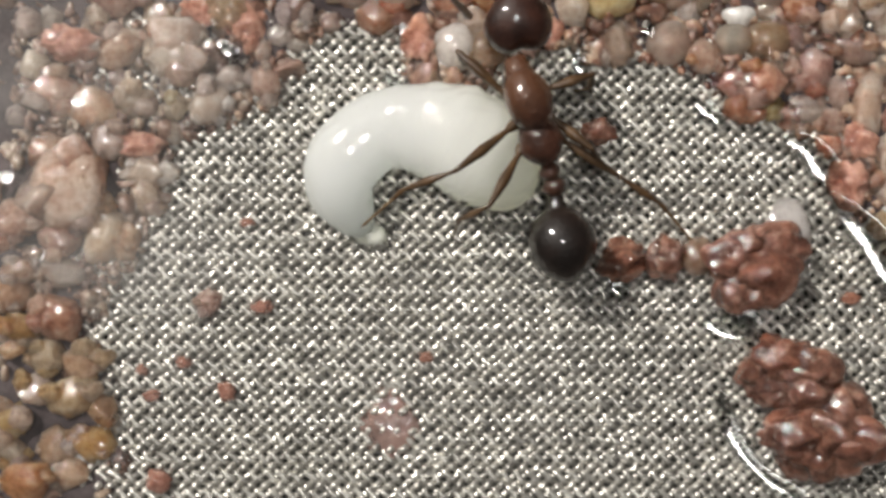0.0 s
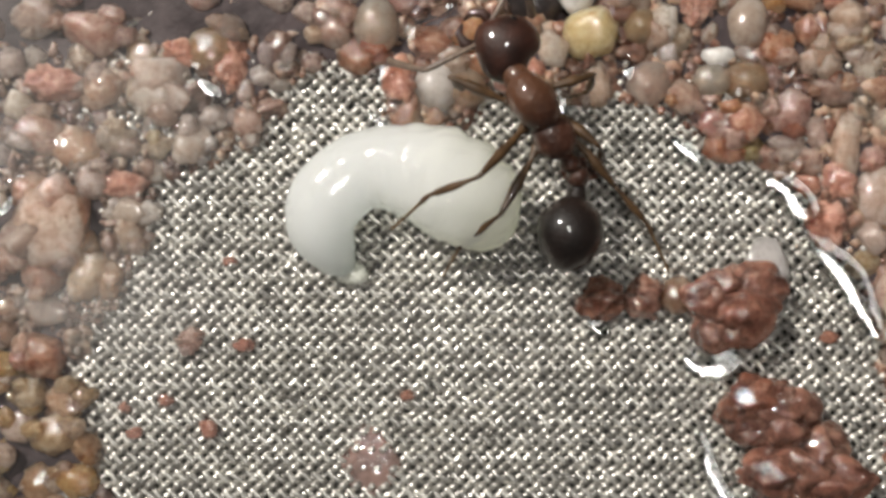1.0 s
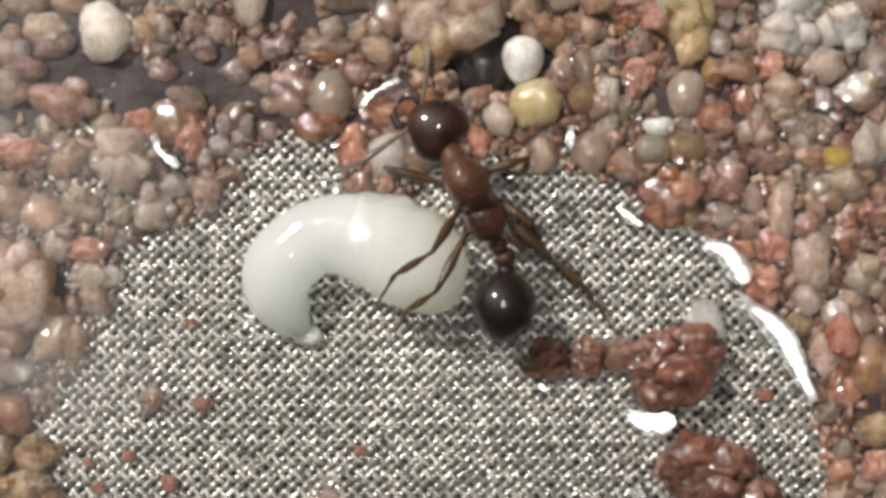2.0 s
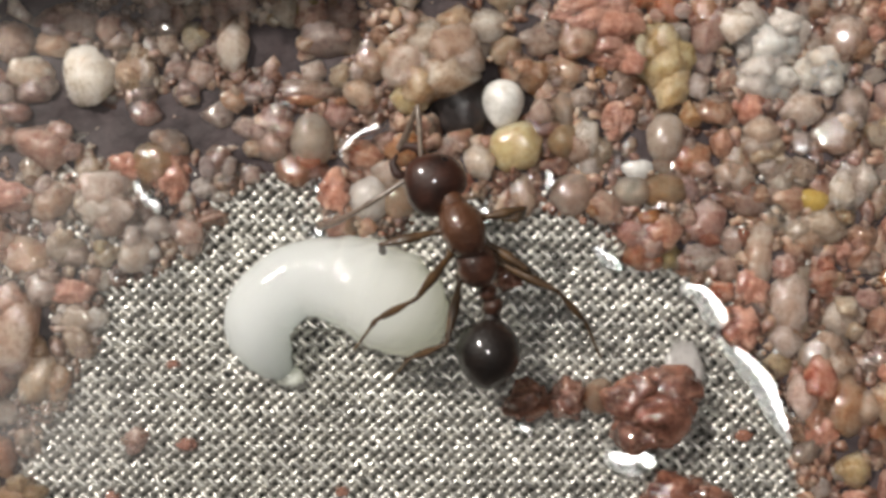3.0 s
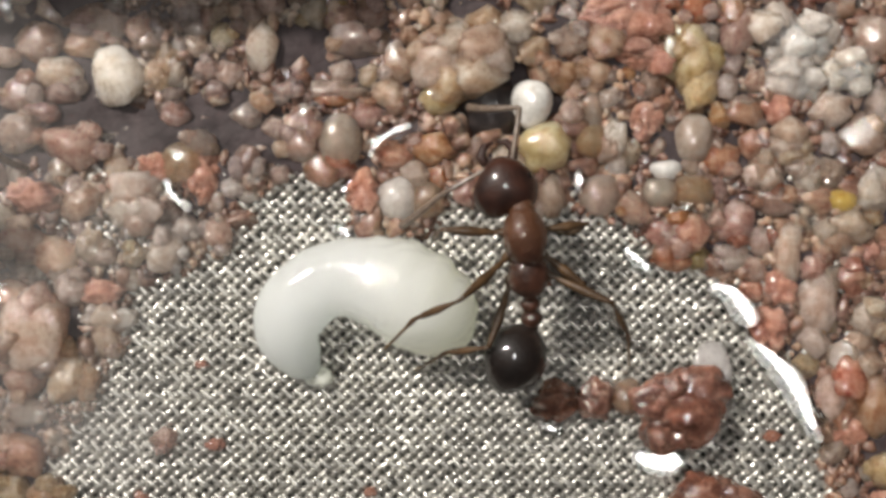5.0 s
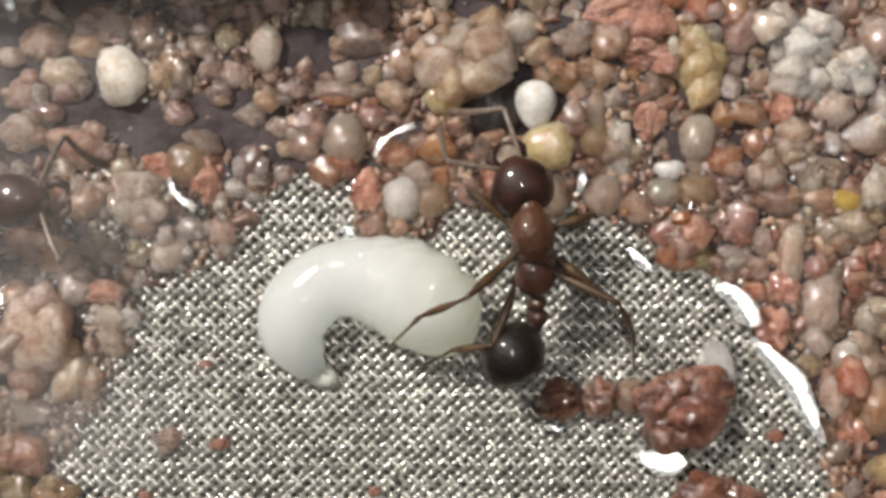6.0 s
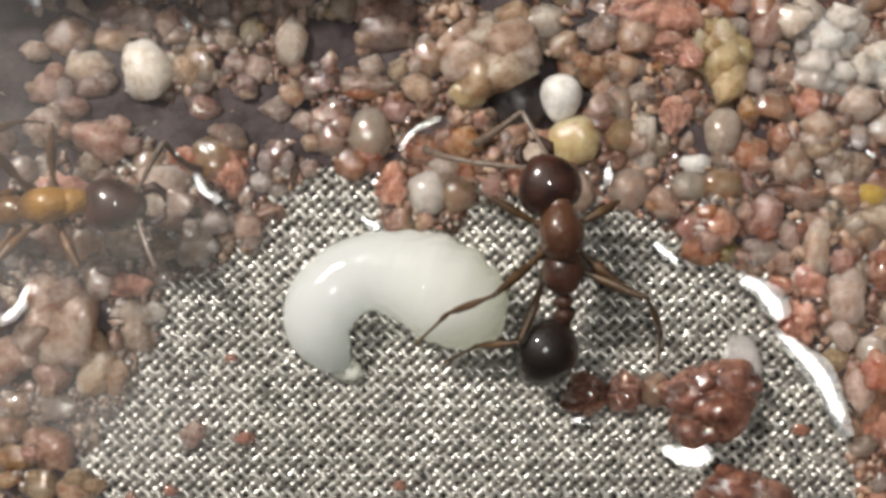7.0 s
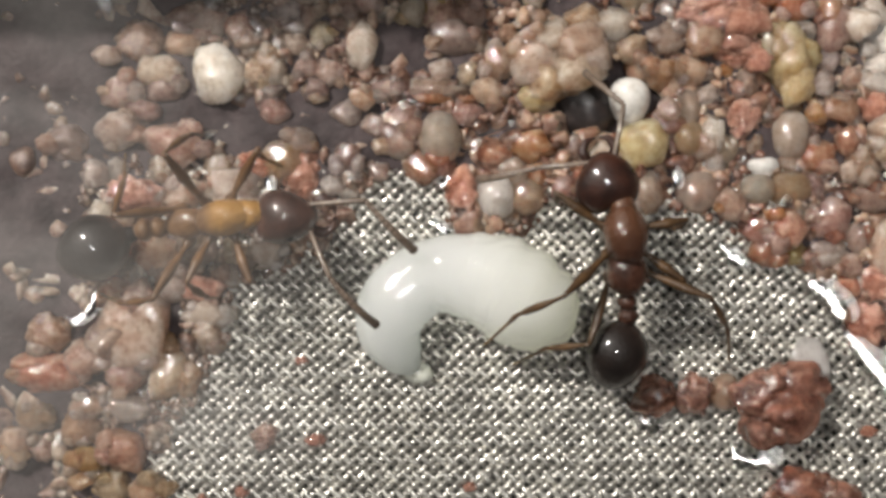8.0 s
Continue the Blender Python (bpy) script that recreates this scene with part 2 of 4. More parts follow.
def fogged_lid_material():
    """Added clear lid that carries the milky haze in patches, thicker towards one side."""
    mat, nodes, links, bsdf = nodes_of("hazed_lid")
    clear, veil, mixed = nodes.new("ShaderNodeBsdfTransparent"), nodes.new("ShaderNodeBsdfDiffuse"), nodes.new("ShaderNodeMixShader")
    veil.inputs["Color"].default_value = (0.80, 0.77, 0.74, 1)
    tex, axes, stretch = nodes.new("ShaderNodeTexCoord"), nodes.new("ShaderNodeSeparateXYZ"), nodes.new("ShaderNodeMapping")
    links.new(tex.outputs["Object"], axes.inputs["Vector"])
    links.new(tex.outputs["Object"], stretch.inputs["Vector"])
    stretch.inputs["Rotation"].default_value = (0, 0, 0.2)
    stretch.inputs["Scale"].default_value = (0.6, 1.3, 1.0)
    clouds = nodes.new("ShaderNodeTexNoise")
    clouds.inputs["Scale"].default_value, clouds.inputs["Detail"].default_value, clouds.inputs["Roughness"].default_value = 0.33 / MM, 5.0, 0.55
    links.new(stretch.outputs["Vector"], clouds.inputs["Vector"])
    patch = nodes.new("ShaderNodeMapRange")
    patch.inputs["From Min"].default_value, patch.inputs["From Max"].default_value = 0.38, 0.72
    links.new(clouds.outputs["Fac"], patch.inputs["Value"])
    side = nodes.new("ShaderNodeMapRange")
    side.interpolation_type = "SMOOTHSTEP"
    side.inputs["From Min"].default_value, side.inputs["From Max"].default_value = -1.0 * MM, -7.0 * MM
    side.inputs["To Min"].default_value, side.inputs["To Max"].default_value = 0.0, HAZE
    links.new(axes.outputs["X"], side.inputs["Value"])
    far = nodes.new("ShaderNodeMapRange")
    far.interpolation_type = "SMOOTHSTEP"
    far.inputs["From Min"].default_value, far.inputs["From Max"].default_value = 2.5 * MM, 6.0 * MM
    far.inputs["To Min"].default_value, far.inputs["To Max"].default_value = 1.0, 0.8
    links.new(axes.outputs["Y"], far.inputs["Value"])
    both, share = nodes.new("ShaderNodeMath"), nodes.new("ShaderNodeMath")
    both.operation = share.operation = "MULTIPLY"
    links.new(patch.outputs["Result"], both.inputs[0])
    links.new(side.outputs["Result"], both.inputs[1])
    links.new(both.outputs["Value"], share.inputs[0])
    links.new(far.outputs["Result"], share.inputs[1])
    low, least = nodes.new("ShaderNodeMapRange"), nodes.new("ShaderNodeMath")
    low.interpolation_type, least.operation = "SMOOTHSTEP", "MULTIPLY"
    low.inputs["From Min"].default_value, low.inputs["From Max"].default_value = -3.2 * MM, -0.8 * MM
    low.inputs["To Min"].default_value, low.inputs["To Max"].default_value = 0.15, 1.0
    links.new(axes.outputs["Y"], low.inputs["Value"])
    links.new(share.outputs["Value"], least.inputs[0])
    links.new(low.outputs["Result"], least.inputs[1])
    links.new(least.outputs["Value"], mixed.inputs[0])
    links.new(clear.outputs["BSDF"], mixed.inputs[1])
    links.new(veil.outputs["BSDF"], mixed.inputs[2])
    links.new(mixed.outputs["Shader"], nodes["Material Output"].inputs["Surface"])
    nodes.remove(bsdf)
    return mat


HAZE = 0.085
LID = fogged_lid_material()
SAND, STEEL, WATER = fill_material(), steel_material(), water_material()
SILT = plain("wet_silt", (0.024, 0.018, 0.019), (0.070, 0.053, 0.054), 0.6, 1.6, bump=0.06, bscale=3.0, gloss=0.15)
TRAY = plain("tray_plastic", (0.06, 0.056, 0.051), (0.11, 0.103, 0.093), 0.5, 0.3)
LARVA = plain("larva_skin", (0.90, 0.935, 0.915), (0.93, 0.965, 0.935), 0.6, 0.45, coat=0.9, sub=1.0, radius=3.6, bump=0.012, bscale=3.6, film=0.03, fscale=7.0, gloss=0.05)


def wrinkle(mat, start, end, weak, strong, distance):
    """A wet skin, smooth at one end and finely wrinkled across the other."""
    nodes, links, bsdf = mat.node_tree.nodes, mat.node_tree.links, mat.node_tree.nodes["Principled BSDF"]
    tex, axes, share = nodes.new("ShaderNodeTexCoord"), nodes.new("ShaderNodeSeparateXYZ"), nodes.new("ShaderNodeMapRange")
    links.new(tex.outputs["Object"], axes.inputs["Vector"])
    links.new(axes.outputs["X"], share.inputs["Value"])
    share.inputs["From Min"].default_value, share.inputs["From Max"].default_value = start * MM, end * MM
    share.inputs["To Min"].default_value, share.inputs["To Max"].default_value = weak, strong
    tint, yellower = nodes.new("ShaderNodeMapRange"), nodes.new("ShaderNodeMix")
    tint.inputs["From Min"].default_value, tint.inputs["From Max"].default_value = -0.6 * MM, 1.2 * MM
    links.new(axes.outputs["X"], tint.inputs["Value"])
    yellower.data_type, yellower.blend_type = "RGBA", "MULTIPLY"
    links.new(tint.outputs["Result"], yellower.inputs[0])
    links.new(bsdf.inputs["Base Color"].links[0].from_socket, yellower.inputs[6])
    yellower.inputs[7].default_value = (1.02, 0.99, 0.88, 1)
    links.new(yellower.outputs[2], bsdf.inputs["Base Color"])
    grow = nodes.new("ShaderNodeMapping")
    grow.inputs["Scale"].default_value = (0.5, 1.3, 1.0)
    links.new(tex.outputs["Object"], grow.inputs["Vector"])
    n = nodes.new("ShaderNodeTexNoise")
    n.inputs["Scale"].default_value, n.inputs["Detail"].default_value = 4.2 / MM, 0.5
    links.new(grow.outputs["Vector"], n.inputs["Vector"])
    bump = nodes.new("ShaderNodeBump")
    bump.inputs["Distance"].default_value = distance * MM
    links.new(share.outputs["Result"], bump.inputs["Strength"])
    links.new(n.outputs["Fac"], bump.inputs["Height"])
    links.new(bump.outputs["Normal"], bsdf.inputs["Coat Normal"])


wrinkle(LARVA, -1.1, -0.2, 0.03, 1.0, 0.12)
let_through(LARVA, 0.46)
LARVA_HEAD = plain("larva_head_skin", (0.60, 0.61, 0.54), (0.68, 0.69, 0.62), 0.25, 3.0, coat=0.6, sub=0.8, radius=0.2)
HEAD_DARK = plain("dark_brown_shell", (0.010, 0.005, 0.004), (0.05, 0.017, 0.010), 0.5, 1.6, coat=1.0, bump=0.012, bscale=14, film=0.006, fscale=3.0, gloss=0.3)
HEAD_BROWN = plain("brown_shell", (0.016, 0.007, 0.005), (0.075, 0.032, 0.022), 0.45, 1.6, coat=1.0, bump=0.012, bscale=14, film=0.006, fscale=3.0, gloss=0.3)
GASTER = plain("black_brown_shell", (0.004, 0.003, 0.0025), (0.015, 0.009, 0.007), 0.5, 1.4, coat=1.0, bump=0.012, bscale=14, film=0.006, fscale=3.0, gloss=0.25)


def two_tone(name, back_dark, back_light, front, start, end, coat):
    """A shell whose fore part is clearer than the rest, along its own length."""
    mat = plain(name, back_dark, back_light, 0.45, 2.2, coat=coat, film=0.010, fscale=3.0, sub=0.3, radius=0.2, bump=0.04, bscale=9, gloss=0.3)
    nodes, links, bsdf = mat.node_tree.nodes, mat.node_tree.links, mat.node_tree.nodes["Principled BSDF"]
    base = bsdf.inputs["Base Color"].links[0].from_socket
    axes = nodes.new("ShaderNodeSeparateXYZ")
    tex = nodes.new("ShaderNodeTexCoord")
    links.new(tex.outputs["Object"], axes.inputs["Vector"])
    share = nodes.new("ShaderNodeMapRange")
    share.interpolation_type = "SMOOTHSTEP"
    share.inputs["From Min"].default_value, share.inputs["From Max"].default_value = start * MM, end * MM
    links.new(axes.outputs["Y"], share.inputs["Value"])
    mix = nodes.new("ShaderNodeMix")
    mix.data_type = "RGBA"
    links.new(share.outputs["Result"], mix.inputs[0])
    links.new(base, mix.inputs[6])
    mix.inputs[7].default_value = (*front, 1)
    links.new(mix.outputs[2], bsdf.inputs["Base Color"])
    return mat


THORAX = two_tone("red_brown_shell", (0.018, 0.008, 0.005), (0.075, 0.027, 0.015), (0.080, 0.033, 0.016), -0.1, 0.7, 1.0)
AMBER_SHELL = two_tone("amber_shell", (0.08, 0.04, 0.018), (0.20, 0.11, 0.05), (0.29, 0.15, 0.035), 0.1, 0.45, 0.9)
LEG = plain("leg_shell", (0.018, 0.010, 0.005), (0.085, 0.045, 0.018), 0.45, 3.0, coat=0.4)
AMBER_LEG = plain("amber_leg_shell", (0.045, 0.022, 0.010), (0.15, 0.075, 0.03), 0.4, 3.0, coat=0.6)
TARSUS = plain("pale_leg_shell", (0.07, 0.042, 0.017), (0.18, 0.11, 0.045), 0.35, 3.0, coat=0.3)
FLAGELLUM = plain("antenna_shell", (0.07, 0.05, 0.038), (0.20, 0.15, 0.115), 0.35, 6.0, coat=0.3)
EYE = plain("eye_shell", (0.006, 0.005, 0.005), (0.012, 0.01, 0.01), 0.12, 4.0, coat=0.5)


# ---- shape helpers ----
def link_mesh(name, verts, faces, mat, parent=None, label="", smooth=True):
    me = bpy.data.meshes.new(name)
    me.from_pydata((np.asarray(verts, float) * MM).tolist(), [], faces)
    me.materials.append(mat)
    me.polygons.foreach_set("use_smooth", [smooth] * len(me.polygons))
    me.update()
    ob = new(name, me)
    ob.parent = parent
    return tagged(ob, label) if label else ob


def icosphere(level):
    bm = bmesh.new()
    bmesh.ops.create_icosphere(bm, subdivisions=level, radius=1.0)
    bm.verts.ensure_lookup_table()
    v = np.array([x.co[:] for x in bm.verts])
    f = [[x.index for x in face.verts] for face in bm.faces]
    bm.free()
    return v, f


BALL = {n: icosphere(n) for n in (2, 3, 4, 5)}


def waves(p, rng, freq, count=10):
    """Smooth noise on points: a sum of random sine waves."""
    k = rng.normal(size=(count, 3)) * freq
    return np.sin(p @ k.T + rng.uniform(0, 6.28, count)).sum(1) / math.sqrt(count)


def pebble(rng, level=3, lumps=0.13, rough=0.06, facets=12, cut=0.66):
    """A broken, half-rounded grain: lumps, then flat faces knocked off."""
    v, f = BALL[level]
    r = 1.1 + lumps * waves(v, rng, 1.7) + 0.35 * rough * waves(v, rng, 13.0) - 0.8 * rough * np.abs(waves(v, rng, 3.4)) + rough * waves(v, rng, 6.0)
    for n in rng.normal(size=(facets, 3)):
        n /= np.linalg.norm(n)
        d = v @ n
        plane = rng.uniform(cut, 1.05) / np.maximum(d, 1e-3)
        r = 0.05 * r + 0.95 * np.minimum(r, np.where(d > 0.2, plane, 9))
    return v * r[:, None], f


def clod(rng, level=4):
    v, f = BALL[level]
    w = v + 0.25 * np.column_stack([waves(v, rng, 3.0), waves(v, rng, 3.0), waves(v, rng, 3.0)])
    r = 1.05 + 0.15 * waves(w, rng, 2.0) - 0.26 * np.abs(waves(w, rng, 2.4)) + 0.022 * waves(w, rng, 6.0) + 0.006 * waves(w, rng, 15.0)
    return v * r[:, None], f


def loft(path, sizes, ring=16, up=(0, 0, 1), ripple=None):
    """A closed tube along a path; sizes are half widths and half heights. Ends are pinched shut."""
    path, sizes = np.asarray(path, float), np.asarray(sizes, float)
    verts, faces = [], []
    tang = np.gradient(path, axis=0)
    for i, (p, s, t) in enumerate(zip(path, sizes, tang)):
        t = t / np.linalg.norm(t)
        side = np.cross(t, up)
        side /= np.linalg.norm(side)
        top = np.cross(side, t)
        for j in range(ring):
            a = 2 * math.pi * j / ring
            k = 1 + (ripple(i, a) if ripple else 0)
            verts.append(p + k * (side * math.cos(a) * s[0] + top * math.sin(a) * s[1]))
    for i in range(len(path) - 1):
        for j in range(ring):
            a, b = i * ring + j, i * ring + (j + 1) % ring
            faces.append([a, b, b + ring, a + ring])
    faces.append(list(range(ring))[::-1])
    faces.append([(len(path) - 1) * ring + j for j in range(ring)])
    return np.array(verts), faces


def smooth_line(points, steps):
    """Points of any width, resampled on a soft curve."""
    pts = np.asarray(points, float)
    n = len(pts)
    ext = np.vstack([2 * pts[0] - pts[1], pts, 2 * pts[-1] - pts[-2]])
    out = []
    for u in np.linspace(0, n - 1, steps):
        i = min(int(u), n - 2)
        w = u - i
        a, b, c, d = ext[i:i + 4]
        out.append(0.5 * (2 * b + (c - a) * w + (2 * a - 5 * b + 4 * c - d) * w * w + (3 * b - a - 3 * c + d) * w ** 3))
    return np.array(out)


def join(pieces):
    verts, faces, n = [], [], 0
    for v, f in pieces:
        verts.append(np.asarray(v))
        faces += [[i + n for i in face] for face in f]
        n += len(v)
    return np.vstack(verts), faces


# ---- the setting: tray, screen, sand ----
def slab(x0, y0, z0, x1, y1, z1):
    v = [(x, y, z) for x in (x0, x1) for y in (y0, y1) for z in (z0, z1)]
    f = [[0, 1, 3, 2], [4, 6, 7, 5], [0, 4, 5, 1], [2, 3, 7, 6], [0, 2, 6, 4], [1, 5, 7, 3]]
    return v, f


floor = tagged(link_mesh("floor", *slab(-15, -10, -1.4, 16, 13, -0.35), TRAY, smooth=False), "dark plastic tray floor under screen and sand", "floor", kind="structure")
# the last block is unseen, added so that its shadow darkens the far left
for tag, box in (("wall_west", (-15.8, -10, -1.4, -15, 13, 4)), ("wall_east", (16, -10, -1.4, 16.8, 13, 4)),
                 ("wall_south", (-15.8, -10.8, -1.4, 16.8, -10, 4)), ("wall_north", (-15.8, 13, -1.4, 16.8, 13.8, 4)),
                 ("wall_step", (-15, 8.7, -1.4, -1.2, 13, 2.2))):
    tagged(link_mesh(tag, *slab(*box), TRAY, smooth=False), "dark plastic side wall of the tray; the step is an unseen shade block", "wall", kind="structure")

# added pane, itself unseen: its pale patches paint the haze over the left
tagged(link_mesh("lid", *slab(-15.8, -10.8, 4.0, 16.8, 13.8, 4.6), LID, smooth=False), "added clear lid that carries pale haze over one side", "lid", kind="structure")

# edge of the clearing in which the screen lies bare
CLEARING = [(-6.16, -8.0), (-6.43, -4.66), (-6.32, -3.54), (-6.54, -2.32), (-6.88, -1.54), (-6.32, -0.88), (-5.93, -0.32), (-5.38, 1.23), (-5.04, 2.23), (-4.04, 2.4),
            (-3.1, 2.79), (-2.93, 3.68), (-2.16, 4.23), (-1.04, 4.21), (-0.71, 3.34), (0.73, 3.07), (1.29, 3.68), (2.29, 3.79), (3.84, 3.66), (5.18, 3.12),
            (5.62, 2.51), (6.73, 2.37), (7.34, 1.99), (7.68, 1.4), (8.01, 0.68), (8.46, 0.18), (8.76, -0.66), (8.98, -1.54), (9.18, -2.88), (9.18, -8.0)]


def in_clearing(x, y):
    """Signed distance to the clearing's edge: negative inside."""
    inside, near = False, 1e9
    for (ax, ay), (bx, by) in zip(CLEARING, CLEARING[1:] + CLEARING[:1]):
        if (ay > y) != (by > y) and x < (bx - ax) * (y - ay) / (by - ay) + ax:
            inside = not inside
        k = max(0.0, min(1.0, ((x - ax) * (bx - ax) + (y - ay) * (by - ay)) / ((bx - ax) ** 2 + (by - ay) ** 2)))
        near = min(near, math.hypot(x - ax - k * (bx - ax), y - ay - k * (by - ay)))
    return -near if inside else near


def wire_screen():
    """Twilled steel cloth, over one and under two, laid with its wires on the diagonal, a little uneven from wire to wire."""
    screen = tagged(new("wire_screen"), "fine woven stainless steel wire screen, wet and glinting", "wire screen")
    pitch, radius, sides = 0.182, 0.066, 8
    x0, x1, y0, y1 = -7.3, 9.6, -6.2, 4.7
    lift = 0.056
    rng = np.random.default_rng(5)
    turns = [np.array([math.cos(math.radians(a)), math.sin(math.radians(a))]) for a in (41.5, 138.5)]
    for way in (0, 1):
        u, across = turns[way], turns[1 - way]
        w = np.array([-u[1], u[0]])
        for i in range(-66, 67):
            o = across * i * pitch + np.array([1.0, -0.9])
            lo, hi = -99.0, 99.0
            for c, a, b in ((0, x0, x1), (1, y0, y1)):
                s, e = sorted(((a - o[c]) / u[c], (b - o[c]) / u[c]))
                lo, hi = max(lo, s), min(hi, e)
            if hi - lo < 1.0:
                continue
            first, last = math.ceil(lo / pitch), math.floor(hi / pitch)
            cross = np.arange(first, last + 1)
            over = ((cross + i + 1) % 3 == 0) == (way == 0)
            level = np.where(over, lift * (1.45 if way == 0 else 0.35), -lift * (0.5 if way == 0 else 1.3)) * (1 + 0.25 * rng.normal(0, 1, len(cross))) + 0.010 * rng.normal() + (0.012 if i % 3 == 0 else -0.006)
            n = (last - first) * 4 + 1
            k = np.arange(n) / 4
            s = (first + k) * pitch
            base = np.floor(k).astype(int).clip(0, len(cross) - 2)
            f = np.clip((k - base - 0.2) / 0.6, 0, 1)
            z = level[base] + (level[base + 1] - level[base]) * f * f * (3 - 2 * f)
            sway = np.interp(np.arange(n), np.arange(0, n + 3, 3), rng.normal(0, 1, len(np.arange(0, n + 3, 3))))
            z = z + 0.006 * sway
            wob = 0.008 * np.sin(s * 2.1 + rng.uniform(0, 6)) + rng.normal(0, 0.010) + 0.014 * sway
            path = np.column_stack([o[0] + u[0] * s + w[0] * wob, o[1] + u[1] * s + w[1] * wob, z])
            ang = np.arange(sides) * 2 * math.pi / sides + 0.3
            ringv = np.cos(ang)[None, :, None] * np.array([w[0], w[1], 0])[None, None] + np.sin(ang)[None, :, None] * np.array([0, 0, 1.0])[None, None]
            verts = (path[:, None] + radius * ringv).reshape(-1, 3)
            faces = [[k * sides + j, k * sides + (j + 1) % sides, (k + 1) * sides + (j + 1) % sides, (k + 1) * sides + j] for k in range(n - 1) for j in range(sides)]
            link_mesh("wire", verts, faces, STEEL, screen)
    return screen


TALL = {"white": 0.9, "milk": 0.85, "yellow": 0.8, "amber": 0.8}
LABELS = {
    "cobble": "large cream-white quartz grain with tan stains, wet",
    "chip": "flat milky translucent quartz chip on wire screen",
    "tawny": "tawny translucent quartz grain over dark gaps, wet",
    "pale": "pale pinkish-white cloudy quartz lump, wet",
    "tan": "wet tan translucent quartz grain in loose sand", "ochre": "lumpy ochre stone grain, wet and glossy", "yellowish": "pale yellow wet quartz grain in sand",
    "pink": "pitted pink stone grain, wet", "pinkclear": "translucent pinkish quartz grain, wet and glossy", "red": "crumbly red clay lump among the sand",
    "redclear": "reddish translucent grain, wet and glossy", "cream": "cream-coloured opaque stone grain, wet", "white": "smooth white pearl-like grain on the sand",
    "milk": "milky rounded quartz bead, wet", "clear": "clear greyish quartz bead, glossy and wet", "grey": "dull grey wet grain in the sand",
    "yellow": "yellow translucent quartz grain, wet", "amber": "bright amber-yellow round bead in the sand", "clod": "brick-red clay clod lying on wire screen",
    "dark": "smooth dark lump standing in for a shaded hollow in sand", "redbit": "tiny red clay crumb on wire screen", "redstain": "pale red clay smear on wire screen",
}
TAKEN = []


def grain(kind, x, y, a, b):
    """One grain of sand or clay: its place and half sizes. Big ones are grown from several lumps."""
    rng = np.random.default_rng(int(1000 * abs(x) + 77777 * abs(y)) % 2 ** 31)
    clay = kind in ("clod", "red", "redbit", "redstain")
    c = TALL.get(kind, 0.75) * min(a, b)
    if kind == "redstain":
        c = 0.07
    grown = (kind in ("clod", "ochre", "cream", "pale", "pink", "red") and min(a, b) > 0.4)
    twin = (kind in ("milk", "clear") and x < -1.0 or kind in ("tan", "tawny", "yellowish", "pinkclear", "redclear", "grey")) and min(a, b) > 0.28
    core = 0.8 if grown else 0.9 if twin else 1.04
    if clay:
        v, f = clod(rng, 5 if a > 0.7 else 4 if a > 0.3 else 3)
        v *= 1.12
    elif kind in ("white", "amber") or kind in ("milk", "clear") and x > -1.0:
        v, f = pebble(rng, 3, 0.05, 0.006, 4, 0.88)
    else:
        v, f = pebble(rng, 4, 0.13, 0.09, 13, 0.70)
    if kind == "white":
        v = v * np.column_stack([1 + 0.24 * v[:, 1], np.ones(len(v)), 1 + 0.24 * v[:, 1]])
    elif kind == "cobble":
        v, f = pebble(rng, 4, 0.10, 0.05, 9, 0.80)
    elif kind == "yellow":
        v, f = pebble(rng, 4, 0.12, 0.03, 4, 0.85)
    elif kind == "chip":
        v, f = pebble(rng, 4, 0.10, 0.05, 9, 0.5)
        c = 0.22
    elif kind == "dark":
        v, f = pebble(rng, 4, 0.10, 0.02, 0)
    sunk = in_clearing(x, y) > -0.05
    z = (0.05 + 0.12 * rng.random()) if sunk else 0.03 if kind == "redstain" else 0.05 + 0.55 * c
    if kind == "dark":
        z = -0.22
    TAKEN.append((x, y, min(a, b)))
    ob = link_mesh(("clay_clod" if kind in ("clod", "red") else "clay_crumb") if clay else "sand_grain", v * np.array([a, b, c]) * core, f, STONE[kind])
    ob.location = (x * MM, y * MM, z * MM)
    if twin:
        for k in range(3 if a > 0.4 else 2):
            th, s = rng.uniform(0, 6.28), rng.uniform(0.3, 0.55)
            lv, lf = pebble(rng, 4, 0.14, 0.09, 11, 0.68)
            lump = link_mesh("crystal", lv * np.array([a, b, 1.1 * c]) * s, lf, STONE[kind], ob)
            lump.location = (0.68 * a * math.cos(th) * MM, 0.68 * b * math.sin(th) * MM, rng.uniform(0.0, 0.5) * c * MM)
    if grown:
        count = 6 if a > 0.7 else 4
        for k in range(count):
            th = 2 * math.pi * (k + rng.uniform(-0.3, 0.3)) / count
            s = rng.uniform(0.36, 0.66) if clay else rng.uniform(0.45, 0.72)
            lv, lf = clod(rng, 4) if clay else pebble(rng, 4, 0.14, 0.10, 12, 0.68)
            lump = link_mesh("lump", lv * np.array([a, b, c * 1.2]) * s, lf, STONE[kind], ob)
            lump.location = (0.5 * a * math.cos(th) * MM, 0.5 * b * math.sin(th) * MM, rng.uniform(-0.1, 0.4) * c * MM)
    return tagged(ob, LABELS[kind], "clay" if clay else "sand grain", "lumps of red clay" if clay else "larger sand grains")


